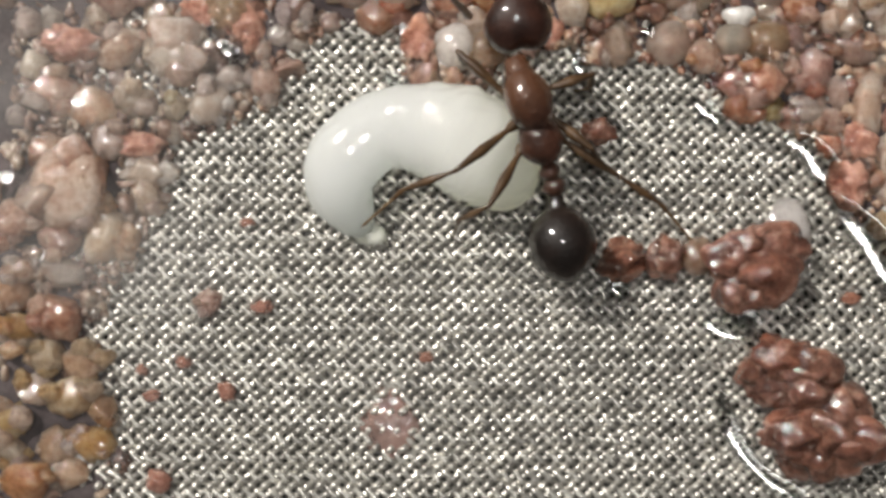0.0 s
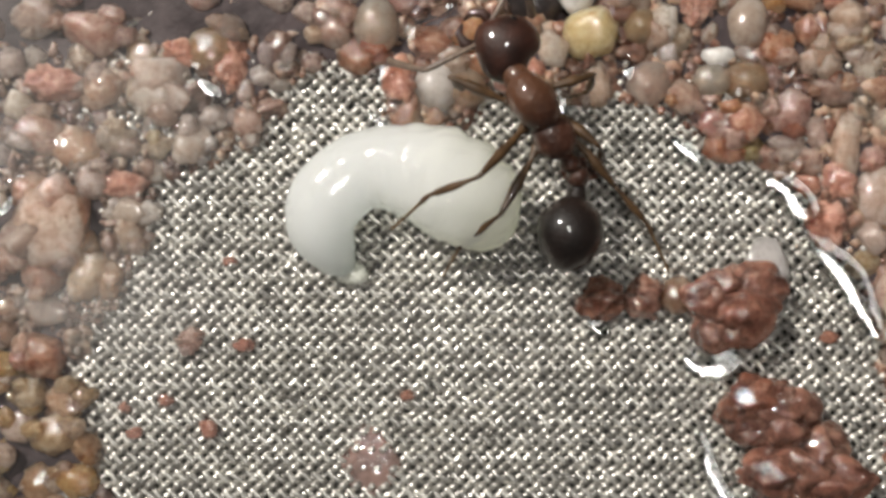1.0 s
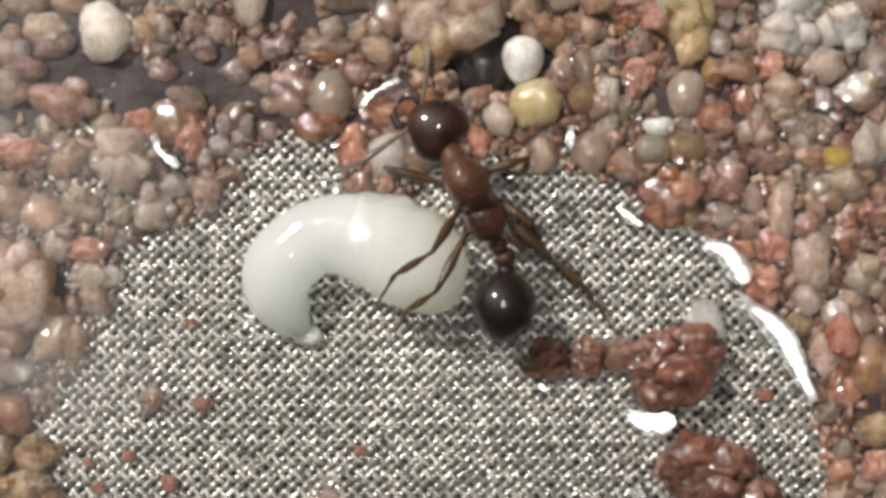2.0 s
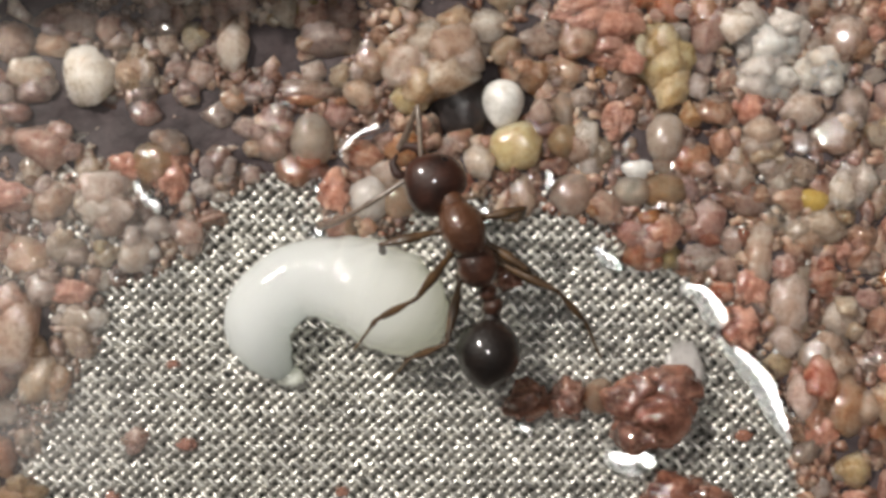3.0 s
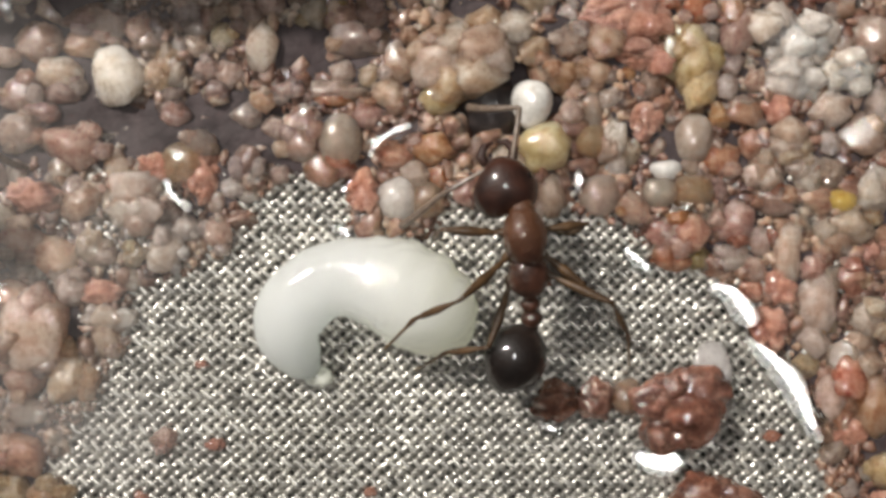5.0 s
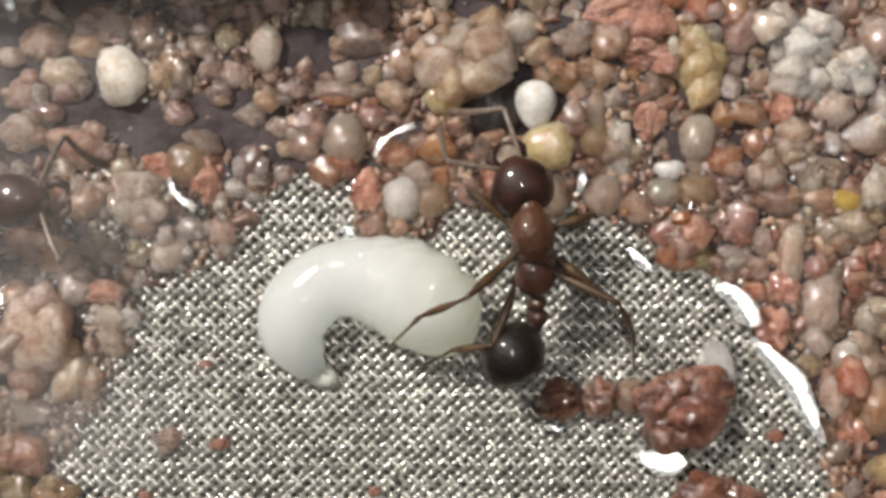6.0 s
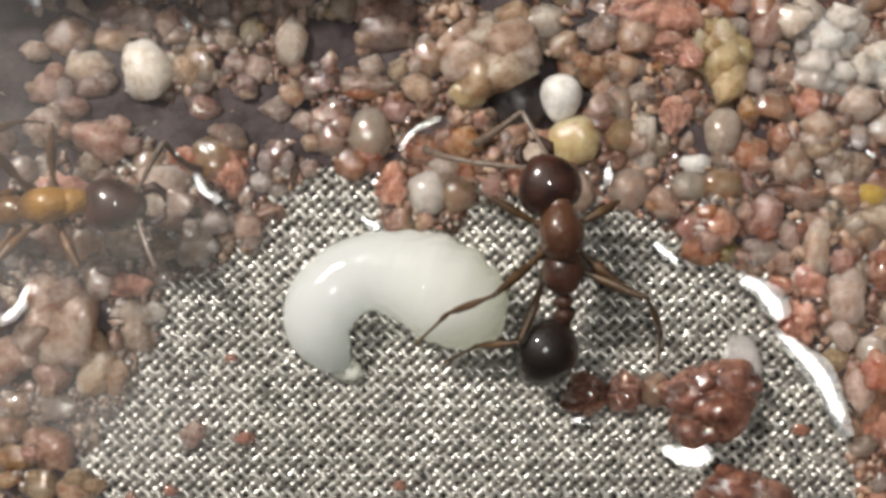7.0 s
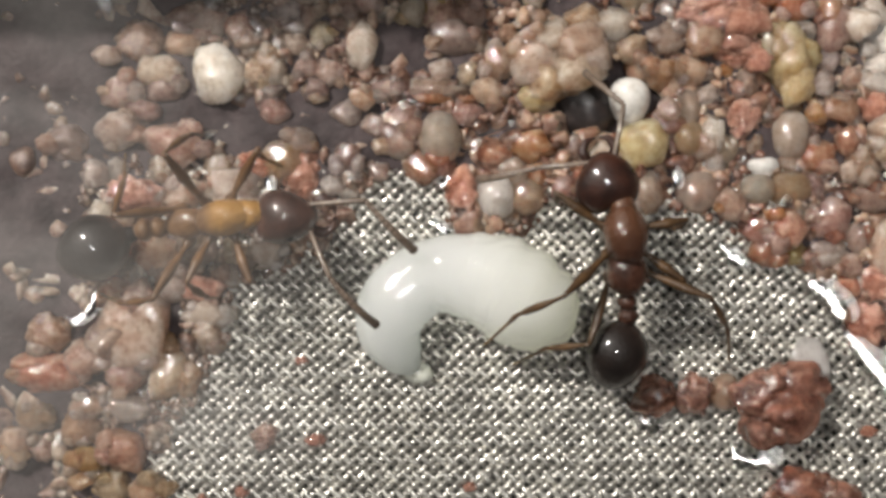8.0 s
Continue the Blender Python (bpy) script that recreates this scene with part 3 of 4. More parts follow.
def fill_in():
    """Middle-sized grains packed between the larger ones."""
    rng = np.random.default_rng(31)
    kinds = {"west": ["pinkclear", "cream", "grey", "pinkclear", "tan", "redclear", "pinkclear", "cream"],
             "east": ["cream", "pinkclear", "redclear", "yellowish", "pink", "red", "redclear", "pinkclear"]}
    for _ in range(5200):
        x, y, r = rng.uniform(-10.2, 11.2), rng.uniform(-5.4, 8.6), rng.uniform(0.2, 0.46)
        if in_clearing(x, y) < 0.75 * r or (x < -5.7 and y > 4.7 and rng.random() < 0.8) or (x < -8.4 and y > -1) or (x < -1 and y > 8.1) or (x < -5.8 and y < -1.6):
            continue
        band = y + 0.10 * (x + 5) - 5.75 + 0.25 * math.sin(2.3 * x)
        if -11 < x < -2.2 and -0.75 < band < 0.5 or math.hypot((x + 1.4) / 1.3, (y - 7.1) / 0.6) < 1 or math.hypot((x - 2.5) / 1.4, (y - 5.95) / 0.85) < 1:
            continue
        if any(math.hypot(x - px, y - py) < 0.8 * (r + pr) for px, py, pr in TAKEN):
            continue
        grain(str(rng.choice(kinds["west" if x < -1.5 else "east"])), x, y, r * rng.uniform(0.9, 1.25), r * rng.uniform(0.9, 1.25))


def silt_bed():
    """Wet silt that fills the gaps under the sand, thinning out at the edge of the clearing."""
    rng = np.random.default_rng(21)
    step = 0.22
    xs, ys = np.arange(-14.5, 15.6, step), np.arange(-9.5, 12.6, step)
    gx, gy = np.meshgrid(xs, ys, indexing="ij")
    flat = np.column_stack([gx.ravel(), gy.ravel(), 0 * gx.ravel()])
    edge = np.array([in_clearing(x, y) for x, y, _ in flat])
    h = 0.10 + 0.07 * waves(flat, rng, 2.2) + 0.03 * waves(flat, rng, 7.0)
    hole = np.hypot((flat[:, 0] - 2.5) / 1.4, (flat[:, 1] - 5.95) / 0.85)
    z = np.where(edge > 0.05, np.minimum(h, -0.02 + 0.5 * (edge - 0.05)), -0.3)
    z = np.where(hole < 1.2, np.maximum(-0.33, z - 0.5 * np.clip(1.6 - hole, 0, 1)), z)
    flat[:, 2] = z
    n = len(ys)
    faces = [[i * n + j, (i + 1) * n + j, (i + 1) * n + j + 1, i * n + j + 1] for i in range(len(xs) - 1) for j in range(n - 1)
             if max(edge[i * n + j], edge[(i + 1) * n + j], edge[(i + 1) * n + j + 1], edge[i * n + j + 1]) > 0.0]
    return tagged(link_mesh("ground", flat, faces, SILT), "wet red-brown silt under the loose sand", "silt", kind="structure")


def loose_sand():
    """The bed of small grains between and beneath the larger ones."""
    rng = np.random.default_rng(11)
    hx, hy = np.meshgrid(np.arange(150) * 0.2 - 14, np.arange(110) * 0.2 - 9, indexing="ij")
    hollow = waves(np.column_stack([hx.ravel(), hy.ravel(), 0 * hx.ravel()]), rng, 2.4).reshape(150, 110)
    pieces = []
    for layer, (step, zz) in enumerate(((0.40, -0.2), (0.32, -0.02), (0.25, 0.10))):
        for gx in np.arange(-13.5, 14.8, step):
            for gy in np.arange(-8.5, 12, step):
                x, y = gx + rng.uniform(-0.2, 0.2), gy + rng.uniform(-0.2, 0.2)
                near = -10.5 < x < 11.6 and -5.6 < y < 9
                if x < -1.0 and y > 8.5:
                    continue
                if layer and (x < -5.7 and y > 4.7 and rng.random() < 0.9 or x < -8.4 and y > -1):
                    continue
                if layer == 2 and (not near or rng.random() < 0.2):
                    continue
                band = y + 0.10 * (x + 5) - 5.75 + 0.25 * math.sin(2.3 * x)
                if layer and -11 < x < -1.8 and -0.95 < band < 0.7:
                    continue
                if layer and math.hypot((x + 1.4) / 1.3, (y - 7.1) / 0.6) < 1:
                    continue
                if layer and hollow[int((x + 14) / 0.2) % 150, int((y + 9) / 0.2) % 110] > 1.5:
                    continue
                if x < -5.8 and y < -1.6 and rng.random() < (0.85 if layer else 0.5):
                    continue
                d = in_clearing(x, y)
                if d < 0.10 or (layer and d < 0.25 and rng.random() < 0.4):
                    continue
                if math.hypot((x - 2.5) / 1.35, (y - 5.95) / 0.8) < 1:
                    continue
                size = (rng.uniform(0.28, 0.38), rng.uniform(0.16, 0.36), rng.uniform(0.06, 0.2))[layer]
                if layer and any(math.hypot(x - px, y - py) < r + (0.1 if layer == 1 else 0.35) * size - 0.05 for px, py, r in TAKEN):
                    continue
                v, f = pebble(rng, 3 if layer and near and size > 0.16 else 2, 0.30, 0.15, 7, 0.5)
                v = v * size * np.array([rng.uniform(0.6, 1.5), rng.uniform(0.6, 1.5), rng.uniform(0.6, 0.9)])
                pieces.append((v + np.array([x, y, zz + rng.uniform(-0.04, 0.1)]), f))
    v, f = join(pieces)
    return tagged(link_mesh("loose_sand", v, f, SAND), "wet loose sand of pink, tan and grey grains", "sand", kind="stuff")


def grit():
    """Tiny crumbs of quartz and clay that fill the gaps between the larger grains."""
    rng = np.random.default_rng(41)
    stones = np.array(TAKEN)
    pieces = []
    for x, y in zip(rng.uniform(-10, 11.2, 9000), rng.uniform(-5, 8.6, 9000)):
        if in_clearing(x, y) < 0.08 or math.hypot((x - 2.4) / 1.4, (y - 5.95) / 0.85) < 1 or math.hypot((x + 1.4) / 1.4, (y - 7.1) / 0.7) < 1 or (x < -1 and y > 8.2):
            continue
        if x < -8.4 or x < -5.7 and (y > 4.7 or y < -1.6) or -11 < x < -1.6 and -0.8 < y + 0.10 * (x + 5) - 5.75 + 0.25 * math.sin(2.3 * x) < 0.5:
            continue
        size = rng.uniform(0.035, 0.11) * (1.35 if rng.random() < 0.15 else 1.0)
        share = 1 - (np.hypot(stones[:, 0] - x, stones[:, 1] - y) / (1.05 * stones[:, 2])) ** 2
        lift = np.where(share > 0, 0.1 + 0.72 * stones[:, 2] * np.sqrt(np.maximum(share, 0)), 0.0).max()
        if lift > 0.16:
            continue
        v, f = pebble(rng, 2, 0.20, 0.10, 6, 0.6)
        v = v * size * np.array([rng.uniform(0.7, 1.4), rng.uniform(0.7, 1.4), 0.8])
        pieces.append((v + np.array([x, y, max(lift, 0.14) + 0.2 * size]), f))
    v, f = join(pieces)
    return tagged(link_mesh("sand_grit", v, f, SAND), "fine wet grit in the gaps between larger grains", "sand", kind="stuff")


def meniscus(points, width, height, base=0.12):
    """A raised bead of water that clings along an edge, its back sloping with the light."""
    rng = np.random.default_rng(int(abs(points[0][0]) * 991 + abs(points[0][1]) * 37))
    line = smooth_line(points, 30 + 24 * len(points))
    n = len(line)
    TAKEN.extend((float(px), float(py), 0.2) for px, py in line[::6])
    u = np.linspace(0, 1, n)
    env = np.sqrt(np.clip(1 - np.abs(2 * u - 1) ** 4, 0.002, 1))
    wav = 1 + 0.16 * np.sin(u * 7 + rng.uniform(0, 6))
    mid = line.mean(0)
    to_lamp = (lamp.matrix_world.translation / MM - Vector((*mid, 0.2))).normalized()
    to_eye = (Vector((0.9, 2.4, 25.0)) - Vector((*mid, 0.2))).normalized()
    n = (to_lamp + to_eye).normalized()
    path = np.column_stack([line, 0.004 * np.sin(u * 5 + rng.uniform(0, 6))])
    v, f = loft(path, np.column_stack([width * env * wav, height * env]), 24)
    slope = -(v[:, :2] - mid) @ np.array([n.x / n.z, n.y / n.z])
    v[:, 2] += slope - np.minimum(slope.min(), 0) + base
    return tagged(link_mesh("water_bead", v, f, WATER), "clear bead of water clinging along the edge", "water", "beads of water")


# ---- the larva ----
def larva():
    line = smooth_line([(-1.47, 0.27, 0.12), (-1.58, 0.44, 0.29), (-1.72, 0.64, 0.44), (-1.95, 1.14, 0.66), (-1.86, 1.70, 0.74), (-1.36, 2.18, 0.74), (-0.84, 2.32, 0.78), (-0.30, 2.27, 0.88),
                        (0.20, 2.14, 0.98), (0.64, 1.90, 1.02), (0.96, 1.62, 0.97), (1.16, 1.36, 0.80), (1.30, 1.16, 0.56), (1.37, 1.05, 0.26)], 200)
    path = np.column_stack([line[:, :2], 0.05 + 0.82 * np.maximum(line[:, 2], 0.1)])
    sizes = np.column_stack([1.02 * line[:, 2], 0.82 * line[:, 2]])
    sizes[-1] *= 0.3
    rng = np.random.default_rng(3)

    def ripple(i, a):
        plain_end = min(1.0, max(0.12, (i - 80) / 45))
        fold = math.cos(i / 200 * 13 * 2 * math.pi)
        fine = 0.006 * math.sin(7 * a + i * 0.9) + 0.005 * math.sin(11 * a - i * 0.55)
        back = max(0.0, math.sin(a + 0.2)) * math.exp(-((i - 112) / 42) ** 2)
        return plain_end * (0.032 * fold * (0.5 - 0.5 * math.cos(a)) * (0.35 if i < 60 else 1.0) * (1 + 0.5 * math.sin(i * 0.31)) + 0.005 * fold + 0.008 * math.sin(2 * a + i * 0.21) * math.cos(i * 0.13) + (0.25 if i < 95 else 0.9) * fine + 0.0025 * back * math.sin(i * 1.25 + 1.5 * math.sin(5 * a)))

    v, f = loft(path, sizes, 48, ripple=ripple)
    grub = tagged(link_mesh("ant_larva", v, f, LARVA), "curved plump white ant larva lying on wire screen", "larva")
    hv, hf = pebble(rng, 3, 0.1, 0.03, 0)
    cap = link_mesh("head", hv * np.array([0.29, 0.20, 0.18]) + np.array([-1.40, 0.28, 0.18]), hf, LARVA_HEAD, grub, "small yellowish head of the larva")
    for dx, dy in ((-0.12, -0.06), (0.06, -0.10)):
        jaw, jf = loft([(-1.42 + dx, 0.26 + dy, 0.2), (-1.41 + dx * 1.2, 0.18 + dy, 0.21), (-1.38 + dx * 0.8, 0.12 + dy, 0.2)], [(0.05, 0.05), (0.04, 0.04), (0.01, 0.01)], 8)
        link_mesh("jaw", jaw, jf, LARVA_HEAD, cap)
    return grub


# ---- the ants ----
HIPS = {"left_front": (-0.24, 0.42), "left_mid": (-0.24, 0.05), "left_hind": (-0.26, -0.35), "right_front": (0.24, 0.42), "right_mid": (0.24, 0.05), "right_hind": (0.26, -0.35)}
UPPER = {"left_front": 1.25, "left_mid": 1.55, "left_hind": 1.40, "right_front": 1.0, "right_mid": 1.05, "right_hind": 1.40}
LOWER = {"left_front": 1.7, "left_mid": 2.2, "left_hind": 2.10, "right_front": 1.35, "right_mid": 1.5, "right_hind": 2.10}
BOWS = {"left_front": Vector((-0.25, 0.25, 0.9)), "left_mid": Vector((-0.25, 0.0, 0.9)), "left_hind": Vector((-0.3, -0.8, 0.5)),
        "right_front": Vector((0.25, 0.25, 0.9)), "right_mid": Vector((0.25, -0.1, 0.9)), "right_hind": Vector((0.45, 0.6, 0.9))}
SCAPE, WHIP = 1.0, 1.25


def limb(length, profile, bend=0.0, ring=10, steps=16, side=0.0):
    """A limb along +x from the origin, with half thickness by share of its length."""
    u = np.linspace(0, 1, steps)
    r = np.interp(u, [p[0] for p in profile], [p[1] for p in profile])
    kink = side * np.interp(u, [0, 0.45, 1], [0, 1, 0])
    path = np.column_stack([u * length, kink, bend * np.sin(u * math.pi)])
    return loft(path, np.column_stack([r, r]), ring)


def ant(label, shell, top, leg, size=1.0, slim=1.0):
    body = tagged(new("ant"), label, "ant")
    body.scale = (size, size, size)
    fore = 0.35 + 0.65 * slim
    v, f = BALL[4]
    rng = np.random.default_rng(9)
    # head: broad behind, tapering to the jaws, origin at its middle
    k = np.column_stack([0.55 * (1 - 0.18 * v[:, 1] + 0.05 * np.abs(v[:, 0])), np.full(len(v), 0.57), np.full(len(v), 0.45)]) * (1 + 0.02 * waves(v, rng, 2.5))[:, None]
    hv = v * k * (fore, 1.0, 1.0)
    hv[:, 1] -= 0.10 * (v[:, 1] < 0) * np.exp(-(v[:, 0] / 0.3) ** 2) * v[:, 1]
    skull = link_mesh("head", hv, f, top, body, "dark glossy rounded head")
    for s in (-1, 1):
        ev, ef = BALL[2]
        link_mesh("eye", ev * (0.09, 0.12, 0.1) + (s * 0.43 * fore, 0.08, 0.15), ef, EYE, skull)
        jv, jf = loft([(s * 0.24, 0.46, -0.12), (s * 0.30, 0.64, -0.14), (s * 0.20, 0.80, -0.16), (s * 0.02, 0.84, -0.17)], [(0.09, 0.08), (0.1, 0.07), (0.07, 0.05), (0.02, 0.02)], 10)
        link_mesh("jaw", jv, jf, top, skull)
    # thorax: high rounded front, a saddle, a lower hind part
    tl = smooth_line([(0, 0.84, -0.02, 0.14, 0.14), (0, 0.74, 0.03, 0.30, 0.29), (0, 0.46, 0.08, 0.41, 0.40), (0, 0.18, 0.08, 0.37, 0.37), (0, -0.02, -0.04, 0.28, 0.28),
                      (0, -0.24, -0.02, 0.36, 0.35), (0, -0.50, -0.03, 0.36, 0.33), (0, -0.72, -0.12, 0.19, 0.18)], 40)
    tl[:, 3:] *= np.interp(tl[:, 1], [-0.2, 0.25], [slim, fore])[:, None]
    tv, tf = loft(tl[:, :3], tl[:, 3:], 24, ripple=lambda i, a: 0.03 * math.sin(3 * a + 0.4 * i) + 0.025 * math.cos(2 * a - 0.25 * i))
    link_mesh("thorax", tv, tf, shell, body, "red-brown waisted thorax")
    nv, nf = loft([(0, 1.12, -0.08), (0, 0.9, -0.03), (0, 0.7, 0)], [(0.17, 0.15), (0.23, 0.20), (0.27, 0.25)], 14)
    link_mesh("neck", nv, nf, shell, body)
    # waist: stalk with two knots
    wl = smooth_line([(0, -0.62, -0.16, 0.08, 0.09), (0, -0.78, -0.16, 0.10, 0.1), (0, -0.92, -0.12, 0.19, 0.20), (0, -1.06, -0.16, 0.125, 0.135), (0, -1.20, -0.14, 0.215, 0.21), (0, -1.38, -0.18, 0.11, 0.11)], 30)
    wv, wf = loft(wl[:, :3], wl[:, 3:], 16)
    waist = link_mesh("waist", wv, wf, shell, body)
    # gaster: egg with faint ring seams, origin at its middle
    u = np.linspace(0, 1, 44)
    half = 0.60 * np.sin(np.pi * u) ** 0.52 * (1.06 - 0.16 * u)
    seam = 1 - 0.008 * np.exp(-((u[:, None] - np.array([0.6, 0.78, 0.9])) / 0.012) ** 2).sum(1)
    stalk = np.array([(0.98, 0.10), (0.86, 0.12), (0.74, 0.14), (0.69, 0.17)])
    along = np.concatenate([stalk[:, 0], 0.68 - 1.34 * u[1:]])
    wide = np.concatenate([stalk[:, 1], (half * seam)[1:] + 0.003])
    gv, gf = loft(np.column_stack([0 * along, along, 0 * along]), np.column_stack([wide, 0.9 * wide]), 32)
    gaster = link_mesh("gaster", gv, gf, GASTER, body, "black-brown glossy egg-shaped gaster")
    hairs = []
    for _ in range(60):
        th, uu = rng.uniform(0.1, 3.04), rng.uniform(0.45, 0.98)
        base = np.array([0.56 * math.sin(math.pi * uu) ** 0.58 * math.cos(th), 0.68 - 1.34 * uu, 0.50 * math.sin(math.pi * uu) ** 0.62 * math.sin(th)])
        tip = base * (1.13, 1.1, 1.13)
        hairs.append(loft([base * 0.98, (base + tip) / 2, tip], [(0.006, 0.006), (0.005, 0.005), (0.002, 0.002)], 4, up=(0.3, 0.2, 0.9)))
    link_mesh("bristles", *join(hairs), GASTER, gaster)
    legs = {}
    for tag in HIPS:
        uv, uf = limb(UPPER[tag], [(0, 0.10), (0.1, 0.12), (0.18, 0.045), (0.3, 0.06), (0.6, 0.10), (0.9, 0.055), (1, 0.042)], 0.03)
        upper = link_mesh("leg", uv, uf, leg, body)
        lv, lf = limb(LOWER[tag], [(0, 0.04), (0.07, 0.034), (0.22, 0.075), (0.36, 0.062), (0.42, 0.03), (0.50, 0.055), (0.58, 0.03), (0.75, 0.028), (0.9, 0.022), (0.97, 0.03), (1, 0.008)], 0.08, steps=26, side=-0.2 if tag.startswith("left") else 0.12)
        cut = len(lv) * 14 // 26
        lower = link_mesh("lower_leg", lv, lf, leg, upper)
        lower.data.materials.append(TARSUS)
        lower.data.polygons.foreach_set("material_index", [1 if min(p.vertices) >= cut else 0 for p in lower.data.polygons])
        legs[tag] = (upper, lower)
    feelers = {}
    for tag in ("left", "right"):
        sv, sf = limb(SCAPE, [(0, 0.045), (0.08, 0.038), (0.8, 0.055), (1, 0.045)], 0.04)
        scape = link_mesh("antenna", sv, sf, FLAGELLUM, body)
        knots = [(0.0, 0.03)] + [(k / 11 + d, r) for k in range(11) for d, r in ((0.012, 0.046 + 0.003 * k), (0.07, 0.054 + 0.0032 * k), (0.086, 0.036 + 0.003 * k))] + [(1.0, 0.01)]
        fv, ff = limb(WHIP, knots, 0.12, 10, 67)
        feelers[tag] = (scape, link_mesh("flagellum", fv, ff, FLAGELLUM, scape))
    return {"body": body, "head": skull, "waist": waist, "gaster": gaster, "legs": legs, "feelers": feelers}


def aim(at, target, up=Vector((0, 0, 1))):
    """The pose at a place whose x axis points at the target, with z as near up as can be."""
    x = (target - at).normalized()
    y = up.cross(x).normalized()
    z = x.cross(y)
    return Matrix.Translation(at * MM) @ Matrix((x, y, z)).transposed().to_4x4()


def reach(root, goal, a, b, bow):
    """The knee of a two-part limb that goes from root to goal, bowed towards a side; and the goal it can reach."""
    d = goal - root
    far = max(abs(a - b) + 0.05, min(d.length, a + b - 0.02))
    way = d.normalized()
    goal = root + way * far
    along = (a * a - b * b + far * far) / (2 * far)
    off = math.sqrt(max(a * a - along * along, 0.0))
    side = (bow - way * bow.dot(way)).normalized()
    return root + way * along + side * off, goal


def at_time(rows, t):
    ts = [r[0] for r in rows]
    return [float(np.interp(t, ts, [r[i] for r in rows])) for i in range(1, len(rows[0]))]


def move_ant(made, rows, feet, tips, z_body, z_head, z_gaster):
    """Rows: t, thorax x y, its heading dx dy, head x y, head's bearing in degrees, gaster x y."""
    keys = {"body": [], "head": [], "gaster": []}
    limb_keys = {}
    for t, x, y, dx, dy, hx, hy, bearing, gx, gy in rows:
        yaw = math.degrees(math.atan2(-dx, dy))
        m = pose(x, y, z_body, 14, 0, yaw) @ Matrix.Diagonal((*made["body"].scale, 1))
        inv = m.inverted()
        keys["body"].append((t, pose(x * MM, y * MM, z_body * MM, 14, 0, yaw)))
        hp = inv @ Vector((hx, hy, z_head))
        head_m = Matrix.Translation(hp) @ pose(0, 0, 0, -12, 0, bearing - yaw)
        keys["head"].append((t, Matrix.Translation(hp * MM) @ pose(0, 0, 0, -12, 0, bearing - yaw)))
        waist_end = Vector((0, -1.3, -0.17))
        joint = m @ waist_end
        drop = math.sqrt(max(0.80 ** 2 - (gx - joint.x) ** 2 - (gy - joint.y) ** 2, 0.0))
        gp = Vector((gx, gy, max(joint.z - 0.4 * drop, z_gaster))) - joint
        gp = inv @ (joint + gp * min(1.0, 1.02 / gp.length))
        back = gp - waist_end
        keys["gaster"].append((t, Matrix.Translation(gp * MM) @ (-back).to_track_quat("Y", "Z").to_matrix().to_4x4()))
        for tag, (ux, uy) in HIPS.items():
            hip = Vector((ux, uy, -0.18))
            fx, fy, fz = at_time(feet[tag], t)
            goal = inv @ Vector((fx, fy, fz))
            bow = BOWS[tag] if tag != "left_hind" or t > 3 else Vector((-0.25, -0.1, 0.9))
            knee, goal = reach(hip, goal, UPPER[tag], LOWER[tag], bow)
            mu = aim(hip, knee)
            limb_keys.setdefault((tag, 0), []).append((t, mu))
            limb_keys.setdefault((tag, 1), []).append((t, mu.inverted() @ aim(knee, goal)))
        for tag, s in (("left", -1), ("right", 1)):
            root = head_m @ Vector((s * 0.2, 0.42, 0.12))
            px, py, pz = at_time(tips[tag], t)
            elbow, goal = reach(root, inv @ Vector((px, py, pz)), SCAPE, WHIP, head_m.to_3x3() @ Vector((s * 0.8, 0.3, 0.5)))
            mu = aim(root, elbow)
            limb_keys.setdefault((tag, 0), []).append((t, mu))
            limb_keys.setdefault((tag, 1), []).append((t, mu.inverted() @ aim(elbow, goal)))
    for key, poses in keys.items():
        walk(made[key], poses)
    for (tag, level), poses in limb_keys.items():
        walk((made["legs"] | made["feelers"])[tag][level], poses)


WORKER_ROWS = [
    (0.0, 1.66, 2.33, -0.36, 1.05, 1.36, 4.14, 10, 2.25, -0.08),
    (0.5, 1.77, 2.74, -0.33, 0.90, 1.28, 4.13, 40, 2.44, 0.44),
    (1.0, 2.21, 3.14, -0.55, 0.82, 1.51, 4.46, 60, 2.72, 0.88),
    (1.5, 1.99, 3.00, -0.51, 0.81, 1.19, 4.38, 75, 2.65, 0.82),
    (2.0, 2.00, 2.94, -0.46, 0.86, 1.25, 4.32, 60, 2.56, 0.90),
    (2.2, 2.02, 2.98, -0.37, 0.83, 1.41, 4.26, 45, 2.61, 0.98),
    (3.5, 2.45, 2.79, -0.34, 0.84, 1.67, 4.00, 55, 2.60, 0.47),
    (4.0, 2.56, 2.63, -0.29, 0.73, 1.74, 3.82, 35, 2.50, 0.51),
    (4.5, 2.69, 2.71, -0.12, 0.85, 2.18, 4.04, 10, 2.60, 0.66),
    (6.0, 2.84, 2.79, -0.08, 0.82, 2.60, 4.12, 25, 2.45, 0.79),
    (6.5, 2.84, 2.77, -0.07, 0.84, 2.59, 4.15, 12, 2.60, 0.76),
    (7.0, 2.86, 2.71, -0.06, 0.84, 2.60, 4.03, 25, 2.59, 0.73),
    (7.5, 2.88, 2.77, -0.09, 0.82, 2.66, 4.17, 30, 2.44, 0.78),
    (8.0, 2.67, 2.74, -0.07, 0.80, 2.30, 4.12, 12, 2.57, 0.72),
]
WORKER_FEET, WORKER_TIPS, COMER_FEET, COMER_TIPS = {}, {}, {}, {}
